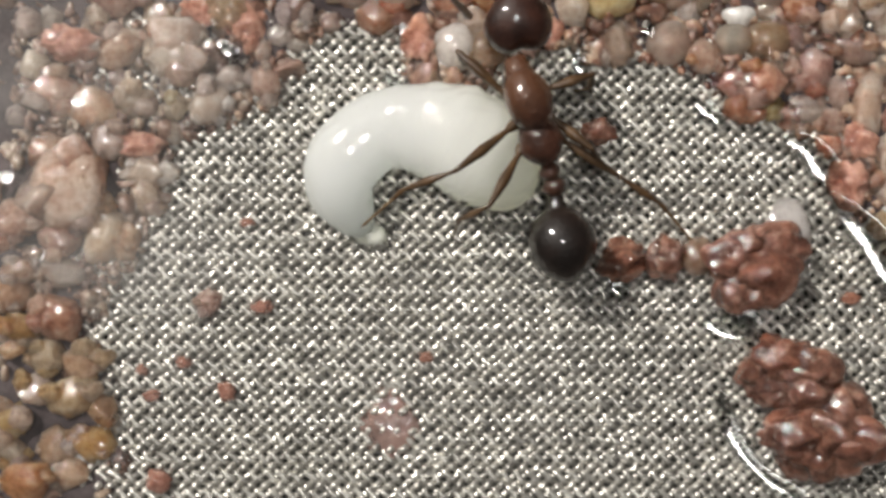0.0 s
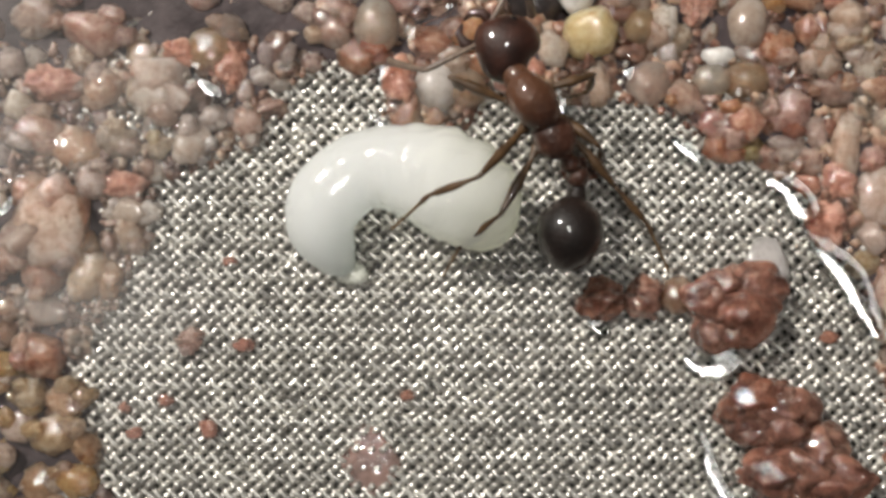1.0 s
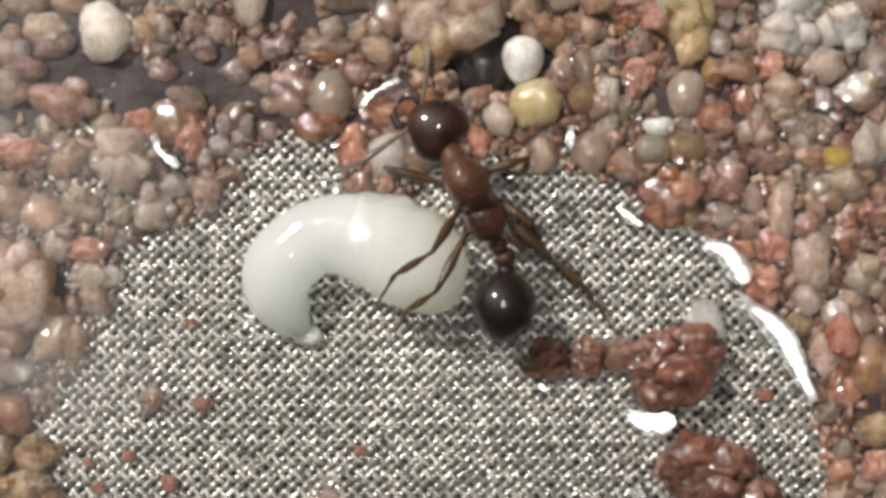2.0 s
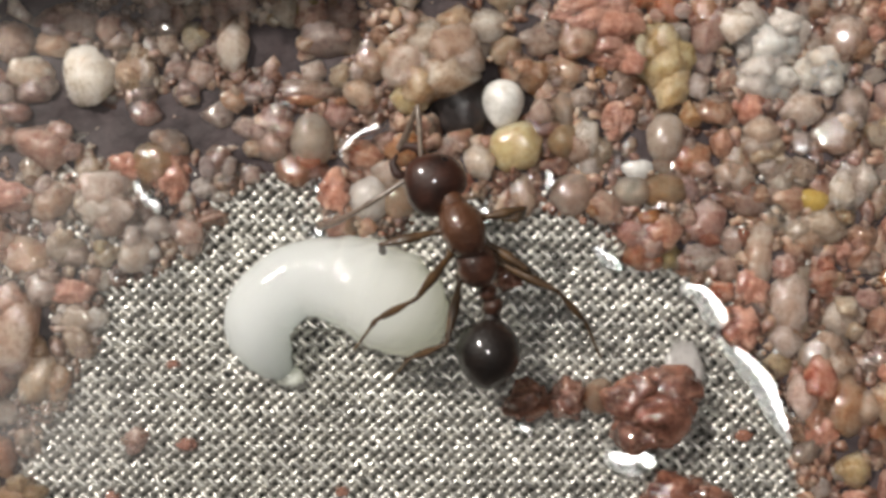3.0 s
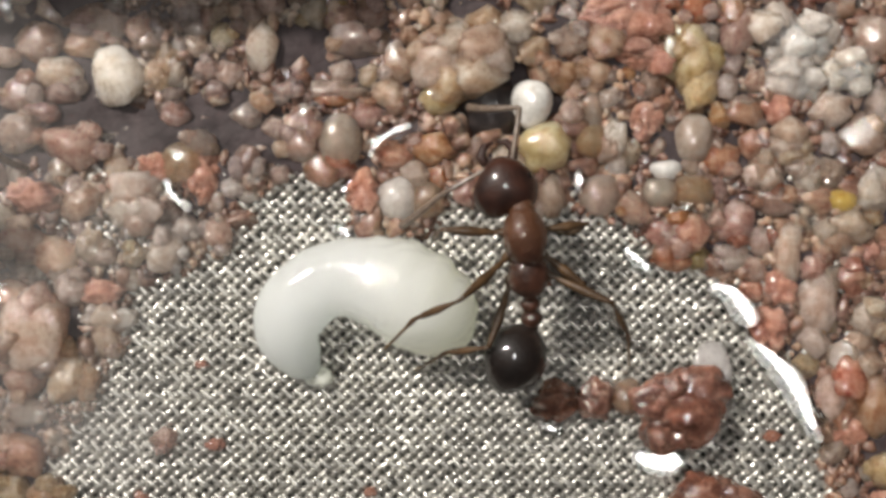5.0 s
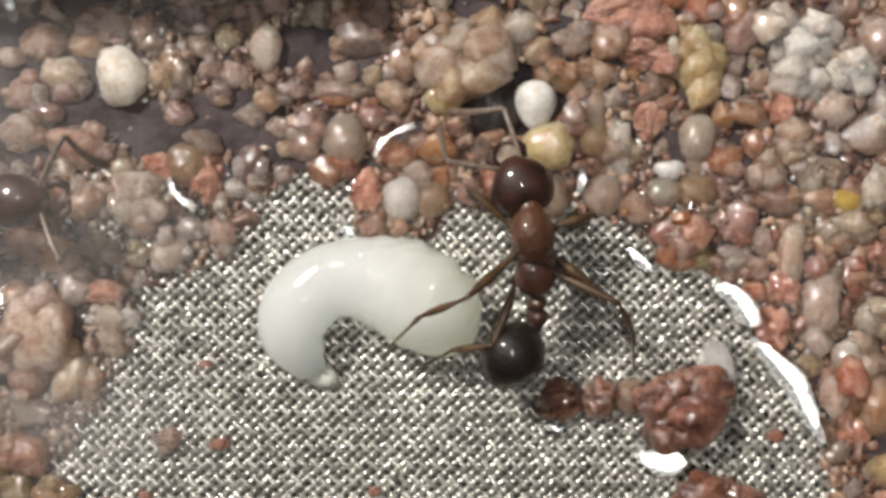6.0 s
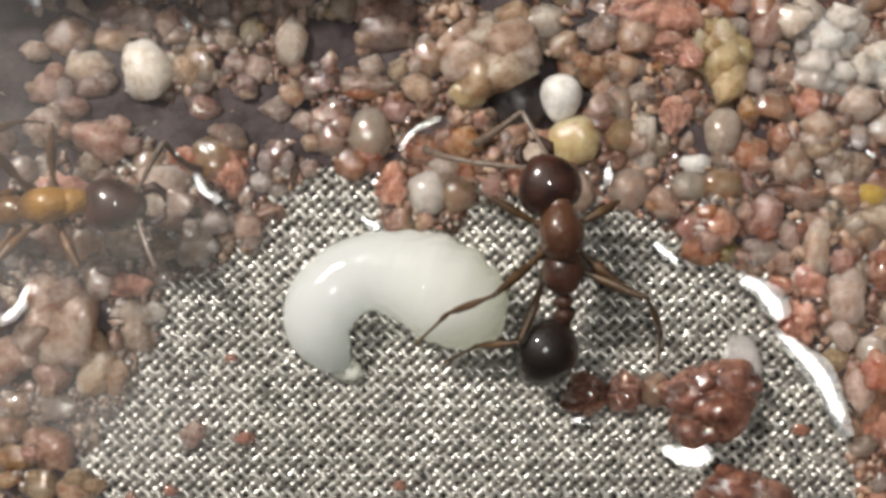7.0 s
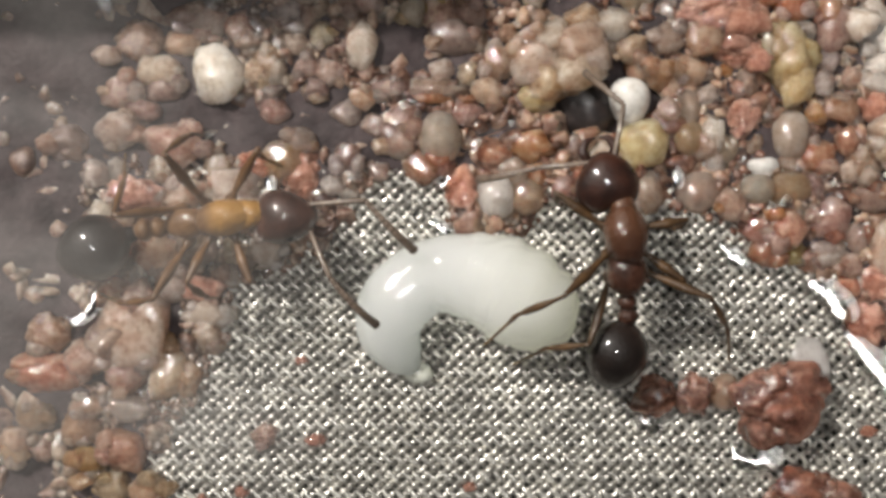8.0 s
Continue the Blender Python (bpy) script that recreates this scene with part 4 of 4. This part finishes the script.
WORKER_FEET["left_mid"] = [(0.00, -1.53, 0.41, 1.10), (0.50, -1.47, 0.43, 1.10), (1.00, -0.62, 1.11, 1.10), (1.50, -0.01, 1.25, 1.10), (2.00, 0.05, 0.92, 1.10), (2.20, 0.06, 0.88, 1.10), (3.50, -0.04, 0.92, 1.10), (4.00, -0.08, 0.87, 1.10), (4.50, -0.04, 0.87, 1.10), (6.00, -0.01, 0.93, 1.10), (6.50, -0.04, 0.92, 1.10), (7.00, -0.01, 0.86, 1.10), (7.50, -0.09, 0.84, 1.10), (8.00, -0.08, 0.89, 1.10)]
WORKER_FEET["left_hind"] = [(0.00, 0.18, 0.23, 0.10), (0.50, 0.17, 0.09, 0.10), (1.00, 0.36, 0.20, 0.10), (1.50, 0.34, 0.20, 0.10), (2.00, 0.36, 0.25, 0.10), (2.20, 0.38, 0.28, 0.10), (3.50, 0.60, 0.30, 0.10), (4.00, 0.55, 0.36, 0.10), (4.50, 0.55, 0.38, 0.10), (6.00, 0.57, 0.42, 0.10), (8.00, 0.57, 0.42, 0.10)]
WORKER_FEET["left_front"] = [(0.00, 0.56, 3.83, 0.25), (0.50, 0.73, 4.07, 0.25), (1.00, 0.89, 4.12, 0.25), (1.50, 0.70, 3.95, 0.25), (2.00, 0.63, 3.79, 0.25), (2.20, 1.05, 3.48, 0.25), (3.50, 0.36, 2.73, 0.25), (4.00, -0.11, 2.63, 0.25), (4.50, 0.54, 2.68, 0.25), (6.00, 2.10, 4.03, 0.25), (6.50, 2.07, 4.03, 0.25), (7.00, 1.69, 3.91, 0.25), (7.50, 2.04, 3.99, 0.25), (8.00, 1.78, 3.91, 0.25)]
WORKER_FEET["right_hind"] = [(0.00, 5.05, 0.01, 0.10), (0.50, 5.04, 0.03, 0.10), (1.00, 5.01, 0.05, 0.10), (1.50, 5.05, 0.04, 0.10), (2.00, 5.04, 0.19, 0.10), (2.20, 5.09, 0.20, 0.10), (3.50, 4.95, 0.60, 0.10), (4.00, 5.03, 0.35, 0.10), (4.50, 5.02, 0.46, 0.10), (6.00, 5.04, 0.46, 0.10), (6.50, 5.00, 0.51, 0.10), (7.00, 5.03, 0.45, 0.10), (7.50, 5.04, 0.45, 0.10), (8.00, 5.08, 0.50, 0.10)]
WORKER_FEET["right_mid"] = [(0.00, 2.75, 1.70, 0.10), (1.00, 3.25, 2.30, 0.10), (2.00, 3.15, 2.25, 0.10), (2.20, 3.15, 2.25, 0.10), (3.50, 3.55, 2.45, 0.10), (4.50, 3.65, 2.45, 0.10), (6.00, 3.75, 2.50, 0.10), (7.00, 3.75, 2.45, 0.10), (8.00, 3.70, 2.50, 0.10)]
WORKER_FEET["right_front"] = [(0.00, 2.55, 3.10, 0.15), (1.00, 2.85, 3.75, 0.15), (2.00, 2.75, 3.60, 0.15), (2.20, 2.80, 3.65, 0.15), (3.50, 3.12, 3.35, 0.15), (4.50, 3.30, 3.25, 0.15), (6.00, 3.45, 3.45, 0.15), (6.50, 3.50, 3.60, 0.15), (7.00, 3.45, 3.55, 0.15), (7.50, 3.45, 3.60, 0.15), (8.00, 3.60, 3.35, 0.15)]
WORKER_TIPS["left"] = [(0.00, 0.49, 4.41, 0.90), (0.50, 0.33, 4.11, 0.90), (1.00, -0.64, 4.34, 0.90), (1.50, -1.59, 4.19, 0.90), (2.00, -0.70, 3.62, 0.90), (2.20, -0.40, 4.26, 0.90), (3.50, -0.52, 2.65, 0.90), (4.00, -0.21, 2.58, 0.90), (4.50, 0.71, 2.80, 0.90), (6.00, 1.02, 5.31, 0.90), (6.50, 1.30, 5.76, 0.90), (7.00, 0.20, 4.79, 0.90), (7.50, -0.21, 5.30, 0.90), (8.00, -0.47, 4.20, 0.90)]
WORKER_TIPS["right"] = [(0.00, 1.89, 5.17, 0.90), (1.00, 2.06, 5.21, 0.90), (2.00, 1.10, 5.54, 0.90), (3.50, 0.82, 4.63, 0.90), (4.00, 0.49, 5.30, 0.90), (4.50, 1.68, 5.65, 0.90), (6.00, 1.27, 5.66, 0.90), (6.50, 2.72, 5.99, 0.90), (7.00, 1.20, 4.90, 0.90), (7.50, 0.54, 5.16, 0.90), (8.00, 2.00, 6.40, 0.90)]
COMER_ROWS = [
    (0.0, -13.05, 3.37, 1.30, 0.09, -11.20, 3.50, -86, -15.25, 2.79),
    (3.0, -12.15, 3.47, 1.29, 0.09, -10.30, 3.60, -86, -14.35, 2.89),
    (4.7, -11.15, 3.57, 1.33, 0.13, -9.25, 3.75, -85, -13.35, 2.99),
    (5.8, -9.30, 3.72, 1.33, 0.09, -7.40, 3.85, -86, -11.50, 3.14),
    (6.2, -9.00, 3.71, 1.32, 0.09, -7.11, 3.84, -86, -11.20, 3.13),
    (6.5, -8.85, 3.71, 1.33, 0.10, -6.95, 3.86, -85, -11.05, 3.13),
    (6.8, -8.03, 3.69, 1.34, 0.24, -6.32, 3.85, -85, -10.43, 3.11),
    (7.0, -7.57, 3.59, 1.35, 0.16, -5.84, 3.64, -89, -9.97, 3.01),
    (7.2, -7.10, 3.72, 1.35, 0.30, -5.37, 3.97, -83, -9.50, 3.14),
    (7.5, -6.41, 3.78, 1.36, 0.32, -4.66, 4.05, -82, -8.81, 3.20),
    (7.8, -5.71, 3.51, 1.32, 0.20, -4.03, 3.61, -87, -8.11, 2.93),
    (8.0, -5.58, 3.41, 1.27, 0.17, -3.97, 3.47, -88, -7.98, 2.83),
]
COMER_FEET["left_front"] = [(0.00, -11.35, 4.50, 0.25), (3.00, -10.45, 4.60, 0.25), (4.70, -9.55, 4.70, 0.25), (5.80, -7.75, 4.85, 0.25), (6.20, -7.75, 4.84, 0.25), (6.50, -7.75, 4.84, 0.25), (6.80, -6.85, 4.82, 0.25), (7.00, -6.85, 4.72, 0.25), (7.20, -5.95, 4.85, 0.25), (7.50, -5.05, 4.91, 0.25), (7.80, -4.15, 4.64, 0.25), (8.00, -4.15, 4.54, 0.25)]
COMER_FEET["left_mid"] = [(0.00, -13.00, 5.15, 0.25), (3.00, -12.10, 5.25, 0.25), (4.70, -11.20, 5.35, 0.25), (5.80, -9.40, 5.50, 0.25), (6.20, -8.50, 5.49, 0.25), (6.50, -8.50, 5.49, 0.25), (6.80, -8.50, 5.47, 0.25), (7.00, -7.60, 5.37, 0.25), (7.20, -6.70, 5.50, 0.25), (7.50, -6.70, 5.56, 0.25), (7.80, -5.80, 5.29, 0.25), (8.00, -5.80, 5.19, 0.25)]
COMER_FEET["left_hind"] = [(0.00, -14.65, 4.80, 0.25), (3.00, -13.75, 4.90, 0.25), (4.70, -12.85, 5.00, 0.25), (5.80, -11.05, 5.15, 0.25), (6.20, -11.05, 5.14, 0.25), (6.50, -11.05, 5.14, 0.25), (6.80, -10.15, 5.12, 0.25), (7.00, -10.15, 5.02, 0.25), (7.20, -9.25, 5.15, 0.25), (7.50, -8.35, 5.21, 0.25), (7.80, -7.45, 4.94, 0.25), (8.00, -7.45, 4.84, 0.25)]
COMER_FEET["right_front"] = [(0.00, -11.90, 2.50, 0.25), (3.00, -11.00, 2.60, 0.25), (4.70, -10.10, 2.70, 0.25), (5.80, -8.30, 2.85, 0.25), (6.20, -7.40, 2.84, 0.25), (6.50, -7.40, 2.84, 0.25), (6.80, -7.40, 2.82, 0.25), (7.00, -6.50, 2.72, 0.25), (7.20, -5.60, 2.85, 0.25), (7.50, -5.60, 2.91, 0.25), (7.80, -4.70, 2.64, 0.25), (8.00, -4.70, 2.54, 0.25)]
COMER_FEET["right_mid"] = [(0.00, -12.75, 1.80, 0.25), (3.00, -11.85, 1.90, 0.25), (4.70, -10.95, 2.00, 0.25), (5.80, -9.15, 2.15, 0.25), (6.20, -9.15, 2.14, 0.25), (6.50, -9.15, 2.14, 0.25), (6.80, -8.25, 2.12, 0.25), (7.00, -8.25, 2.02, 0.25), (7.20, -7.35, 2.15, 0.25), (7.50, -6.45, 2.21, 0.25), (7.80, -5.55, 1.94, 0.25), (8.00, -5.55, 1.84, 0.25)]
COMER_FEET["right_hind"] = [(0.00, -15.20, 1.90, 0.25), (3.00, -14.30, 2.00, 0.25), (4.70, -13.40, 2.10, 0.25), (5.80, -11.60, 2.25, 0.25), (6.20, -10.70, 2.24, 0.25), (6.50, -10.70, 2.24, 0.25), (6.80, -10.70, 2.22, 0.25), (7.00, -9.80, 2.12, 0.25), (7.20, -8.90, 2.25, 0.25), (7.50, -8.90, 2.31, 0.25), (7.80, -8.00, 2.04, 0.25), (8.00, -8.00, 1.94, 0.25)]
COMER_TIPS["left"] = [(0.00, -9.70, 4.25, 0.70), (3.00, -8.80, 4.35, 0.70), (4.70, -7.75, 4.50, 0.70), (5.80, -5.90, 4.60, 0.70), (6.20, -5.61, 4.59, 0.70), (6.50, -5.45, 4.61, 0.70), (6.80, -4.82, 4.60, 0.70), (7.00, -4.34, 4.39, 0.70), (7.20, -3.87, 4.72, 0.70), (7.50, -3.16, 4.80, 0.70), (7.80, -1.70, 3.49, 1.50), (8.00, -1.43, 2.80, 1.50)]
COMER_TIPS["right"] = [(0.00, -10.00, 2.50, 0.70), (3.00, -9.10, 2.60, 0.70), (4.70, -8.05, 2.75, 0.70), (5.80, -6.20, 2.85, 0.70), (6.20, -5.91, 2.84, 0.70), (6.50, -5.75, 2.86, 0.70), (6.80, -5.12, 2.85, 0.70), (7.00, -4.64, 2.64, 0.70), (7.20, -4.17, 2.97, 0.70), (7.50, -2.39, 2.53, 1.20), (7.80, -2.01, 1.93, 1.50), (8.00, -2.18, 1.34, 1.50)]


def motions():
    move_ant(worker, WORKER_ROWS, WORKER_FEET, WORKER_TIPS, 1.8, 1.85, 0.62)
    move_ant(comer, COMER_ROWS, COMER_FEET, COMER_TIPS, 1.5, 1.6, 1.0)


larva()
worker = ant("red-brown ant with dark head and gaster beside larva", THORAX, HEAD_DARK, LEG, 1.08)
comer = ant("amber-bodied ant with dark head and black gaster", AMBER_SHELL, HEAD_BROWN, AMBER_LEG, 1.15, 0.68)

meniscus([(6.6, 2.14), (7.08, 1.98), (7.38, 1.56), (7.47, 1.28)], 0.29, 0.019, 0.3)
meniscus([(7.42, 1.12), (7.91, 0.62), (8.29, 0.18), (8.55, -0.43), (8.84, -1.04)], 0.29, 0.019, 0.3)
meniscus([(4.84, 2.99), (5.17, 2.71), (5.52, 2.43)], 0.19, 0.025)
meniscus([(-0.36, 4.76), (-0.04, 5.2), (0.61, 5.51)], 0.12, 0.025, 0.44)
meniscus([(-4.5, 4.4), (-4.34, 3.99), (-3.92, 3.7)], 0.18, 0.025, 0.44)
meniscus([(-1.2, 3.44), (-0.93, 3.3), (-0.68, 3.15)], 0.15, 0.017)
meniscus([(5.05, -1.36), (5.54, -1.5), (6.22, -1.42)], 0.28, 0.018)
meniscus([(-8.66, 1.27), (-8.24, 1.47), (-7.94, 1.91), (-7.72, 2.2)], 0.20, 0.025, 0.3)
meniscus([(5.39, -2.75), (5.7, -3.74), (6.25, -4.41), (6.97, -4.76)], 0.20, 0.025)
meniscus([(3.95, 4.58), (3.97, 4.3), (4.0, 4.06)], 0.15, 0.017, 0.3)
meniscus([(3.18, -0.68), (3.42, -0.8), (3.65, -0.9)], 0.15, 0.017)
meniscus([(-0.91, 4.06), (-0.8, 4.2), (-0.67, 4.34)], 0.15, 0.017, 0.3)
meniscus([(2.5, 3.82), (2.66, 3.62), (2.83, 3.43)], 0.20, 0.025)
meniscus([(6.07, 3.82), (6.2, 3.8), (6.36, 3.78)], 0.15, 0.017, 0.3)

# ---- larger grains of the sand bank ----
grain("white", 3.01, 5.86, 0.38, 0.47)
grain("yellow", 3.26, 5.02, 0.52, 0.50)
grain("tan", 3.38, 4.03, 0.38, 0.49)
grain("clear", 4.43, 4.03, 0.41, 0.41)
grain("milk", 0.25, 3.97, 0.40, 0.45)
grain("red", -0.42, 4.03, 0.33, 0.42)
grain("redclear", 0.17, 4.85, 0.53, 0.35)
grain("redclear", 0.93, 5.02, 0.59, 0.40)
grain("clear", 0.87, 3.91, 0.35, 0.40)
grain("white", 5.78, 4.53, 0.29, 0.21)
grain("clear", 5.66, 4.09, 0.33, 0.31)
grain("clear", 6.33, 4.09, 0.45, 0.35)
grain("pink", 6.01, 3.25, 0.59, 0.53)
grain("redclear", 7.18, 3.44, 0.56, 0.49)
grain("pinkclear", 7.18, 2.68, 0.53, 0.29)
grain("cream", 4.84, 4.96, 0.45, 0.56)
grain("clear", 4.26, 5.78, 0.26, 0.41)
grain("clear", 4.26, 5.14, 0.33, 0.33)
grain("tan", 3.79, 5.72, 0.31, 0.33)
grain("ochre", 6.30, 6.66, 0.65, 0.88)
grain("tan", 6.30, 6.91, 0.26, 0.26)
grain("red", 4.96, 7.71, 0.94, 0.59)
grain("red", 5.43, 6.95, 0.71, 0.47)
grain("pinkclear", 4.55, 7.24, 0.53, 0.59)
grain("cream", 7.82, 4.55, 0.45, 0.47)
grain("cream", 8.70, 4.53, 0.45, 0.47)
grain("cream", 8.29, 5.08, 0.53, 0.49)
grain("milk", 6.36, 5.20, 0.40, 0.49)
grain("cream", 9.16, 5.78, 0.45, 0.35)
grain("pale", 8.76, 7.24, 0.65, 0.59)
grain("pale", 8.05, 7.42, 0.59, 0.59)
grain("pale", 8.46, 6.42, 0.71, 0.53)
grain("cream", 9.40, 3.21, 0.65, 0.47)
grain("amber", 9.40, 3.91, 0.33, 0.26)
grain("cream", 10.24, 4.20, 0.47, 0.71)
grain("cream", 10.10, 1.46, 0.49, 0.45)
grain("cream", 9.72, 0.70, 0.54, 0.53)
grain("tan", 10.10, -0.24, 0.59, 0.76)
grain("cream", 8.29, 2.74, 0.35, 0.65)
grain("tan", 8.93, 1.87, 0.49, 0.88)
grain("red", 7.94, 1.22, 0.35, 0.45)
grain("cream", 8.81, 1.05, 0.35, 0.41)
grain("pink", 9.40, -0.12, 0.47, 0.71)
grain("tan", 7.41, 5.72, 0.53, 0.35)
grain("redclear", 6.94, 4.79, 0.53, 0.42)
grain("red", 5.37, 5.55, 0.42, 0.49)
grain("redclear", 8.00, 3.91, 0.47, 0.42)
grain("cream", 1.60, 6.80, 0.90, 0.85)
grain("ochre", 1.10, 6.01, 0.42, 0.33)
grain("pinkclear", 0.29, 6.72, 0.45, 0.47)
grain("pinkclear", 0.11, 6.13, 0.42, 0.40)
grain("tan", -1.12, 6.17, 0.61, 0.26)
grain("pinkclear", -1.82, 5.08, 0.47, 0.42)
grain("redclear", -1.23, 4.53, 0.54, 0.40)
grain("clear", -0.94, 5.14, 0.42, 0.52)
grain("cream", -2.54, 7.07, 0.34, 0.46)
grain("yellowish", -3.38, 7.30, 0.30, 0.30)
grain("tan", -1.47, 7.80, 0.42, 0.31)
grain("cobble", -5.52, 6.50, 0.54, 0.60)
grain("cream", -4.56, 6.66, 0.42, 0.59)
grain("grey", -3.51, 6.19, 0.28, 0.28)
grain("grey", -2.87, 5.66, 0.35, 0.26)
grain("tan", 2.04, 7.59, 0.49, 0.47)
grain("cream", 2.68, 7.50, 0.42, 0.35)
grain("tan", 3.09, 7.07, 0.38, 0.35)
grain("tan", 3.67, 6.48, 0.42, 0.42)
grain("pinkclear", 4.32, 6.54, 0.42, 0.40)
grain("pinkclear", -6.37, 5.02, 0.71, 0.53)
grain("red", -3.80, 4.44, 0.47, 0.68)
grain("clear", -4.27, 4.67, 0.52, 0.47)
grain("cream", -5.26, 3.79, 0.68, 0.65)
grain("tan", -6.37, 3.91, 0.54, 0.47)
grain("red", -7.25, 4.03, 0.59, 0.35)
grain("milk", -4.21, 3.33, 0.42, 0.31)
grain("pinkclear", -3.45, 3.25, 0.41, 0.41)
grain("yellowish", -5.18, 2.78, 0.29, 0.29)
grain("milk", -4.50, 2.86, 0.45, 0.49)
grain("grey", -2.87, 4.73, 0.36, 0.46)
grain("red", -4.74, 4.61, 0.38, 0.24)
grain("clear", -3.86, 5.08, 0.42, 0.31)
grain("milk", -5.79, 1.49, 0.54, 0.40)
grain("pinkclear", -7.19, 1.22, 0.94, 0.94)
grain("red", -5.97, 2.04, 0.49, 0.24)
grain("tan", -6.55, 0.29, 0.56, 0.73)
grain("clear", -7.43, -0.45, 0.47, 0.28)
grain("pinkclear", -7.60, 3.09, 0.59, 0.47)
grain("pinkclear", -6.84, 2.80, 0.59, 0.49)
grain("pinkclear", -5.79, 1.05, 0.47, 0.42)
grain("cream", -6.02, 2.92, 0.47, 0.42)
grain("pinkclear", -7.43, 0.23, 0.52, 0.47)
grain("pinkclear", -7.66, 1.87, 0.47, 0.40)
grain("pinkclear", -6.49, 2.10, 0.52, 0.42)
grain("pinkclear", -0.65, 7.24, 0.59, 0.49)
grain("grey", -0.30, 7.71, 0.39, 0.32)
grain("tan", 0.99, 7.01, 0.59, 0.52)
grain("grey", -2.05, 6.19, 0.39, 0.29)
grain("redclear", -0.42, 5.72, 0.40, 0.33)
grain("grey", -2.29, 5.43, 0.29, 0.26)
grain("grey", -4.39, 5.72, 0.39, 0.29)
grain("grey", -6.72, 6.19, 0.48, 0.40)
grain("grey", -7.19, 7.24, 0.53, 0.43)
grain("grey", -5.79, 7.59, 0.53, 0.39)
grain("pale", 9.63, 6.54, 0.59, 0.52)
grain("tan", 10.10, 7.24, 0.54, 0.59)
grain("tan", 9.87, 5.25, 0.54, 0.45)
grain("redclear", 5.89, 2.80, 0.47, 0.35)
grain("pink", 9.63, 2.33, 0.47, 0.42)
grain("tan", 9.16, 4.55, 0.42, 0.35)
grain("grey", -4.04, 7.71, 0.53, 0.35)
grain("pinkclear", 3.79, 7.24, 0.45, 0.40)
# near-black lump whose colour gives the shade of a hollow here
grain("dark", 2.14, 5.95, 0.52, 0.66)
grain("tawny", -8.27, -1.67, 0.51, 0.39)
grain("tawny", -7.00, -2.20, 0.53, 0.42)
grain("tawny", -7.72, -2.09, 0.44, 0.38)
grain("tawny", -7.24, -2.88, 0.58, 0.42)
grain("tawny", -6.67, -3.17, 0.38, 0.32)
grain("tawny", -7.99, -2.75, 0.46, 0.39)
grain("tawny", -6.89, -3.80, 0.53, 0.39)
grain("tawny", -7.55, -3.85, 0.44, 0.39)
grain("tawny", -8.16, -4.52, 0.67, 0.51)
grain("tawny", -8.49, -3.36, 0.44, 0.44)
grain("tan", -8.44, -0.87, 0.44, 0.40)
grain("pinkclear", -8.27, -0.43, 0.40, 0.33)
grain("tawny", -7.33, -4.41, 0.49, 0.39)
grain("tawny", -8.44, -3.96, 0.44, 0.38)
grain("tawny", -8.22, -1.56, 0.46, 0.35)
grain("clear", -9.39, -0.67, 0.47, 0.35)
grain("redclear", -9.04, 0.27, 0.83, 0.47)
grain("pinkclear", -9.04, 1.09, 0.52, 0.43)
grain("grey", -8.69, 5.09, 0.53, 0.40)
grain("pinkclear", -7.57, 6.15, 0.47, 0.43)
grain("grey", -6.22, 7.67, 0.50, 0.35)
grain("pinkclear", -7.63, 5.32, 0.54, 0.47)
grain("yellowish", -1.51, 7.74, 0.36, 0.34)
grain("yellowish", -1.04, 7.85, 0.27, 0.23)
grain("pinkclear", -3.25, 6.54, 0.27, 0.34)
grain("pinkclear", -3.48, 6.11, 0.29, 0.32)
grain("cream", -4.47, 6.81, 0.27, 0.20)
grain("pinkclear", -4.47, 6.17, 0.27, 0.25)
grain("cream", -6.79, 6.52, 0.51, 0.36)
grain("grey", -7.14, 5.76, 0.38, 0.27)
grain("tan", -0.17, 7.21, 0.38, 0.29)
grain("pink", -1.16, 6.05, 0.50, 0.25)
grain("grey", -0.99, 5.12, 0.38, 0.41)

# ---- what lies on the screen ----
grain("grey", -4.58, -1.01, 0.30, 0.30)
grain("redbit", -3.53, -1.13, 0.19, 0.13)
grain("redbit", -4.23, -2.78, 0.18, 0.20)
grain("redbit", -3.81, 0.51, 0.13, 0.09)
grain("redbit", -5.08, -2.20, 0.16, 0.11)
grain("redstain", -1.04, -3.53, 0.47, 0.56)
grain("clod", 3.50, -0.23, 0.44, 0.38)
grain("clod", 4.33, -0.19, 0.40, 0.40)
grain("clear", 4.96, -0.15, 0.33, 0.36)
grain("clod", 6.04, -0.30, 1.02, 0.87)
grain("chip", 6.78, 0.45, 0.42, 0.50)
grain("clod", 6.65, -2.42, 1.02, 0.73)
grain("clod", 7.42, -3.58, 1.22, 0.87)
grain("redbit", 7.98, -0.96, 0.18, 0.11)
grain("clod", 3.05, 2.31, 0.29, 0.24)
grain("redbit", -0.32, -2.11, 0.13, 0.11)
grain("redbit", -5.69, -2.87, 0.16, 0.11)
grain("redbit", -5.58, -4.53, 0.24, 0.22)
grain("redbit", -5.91, -2.37, 0.11, 0.11)

fill_in()
silt_bed()
loose_sand()
grit()
wire_screen()
motions()
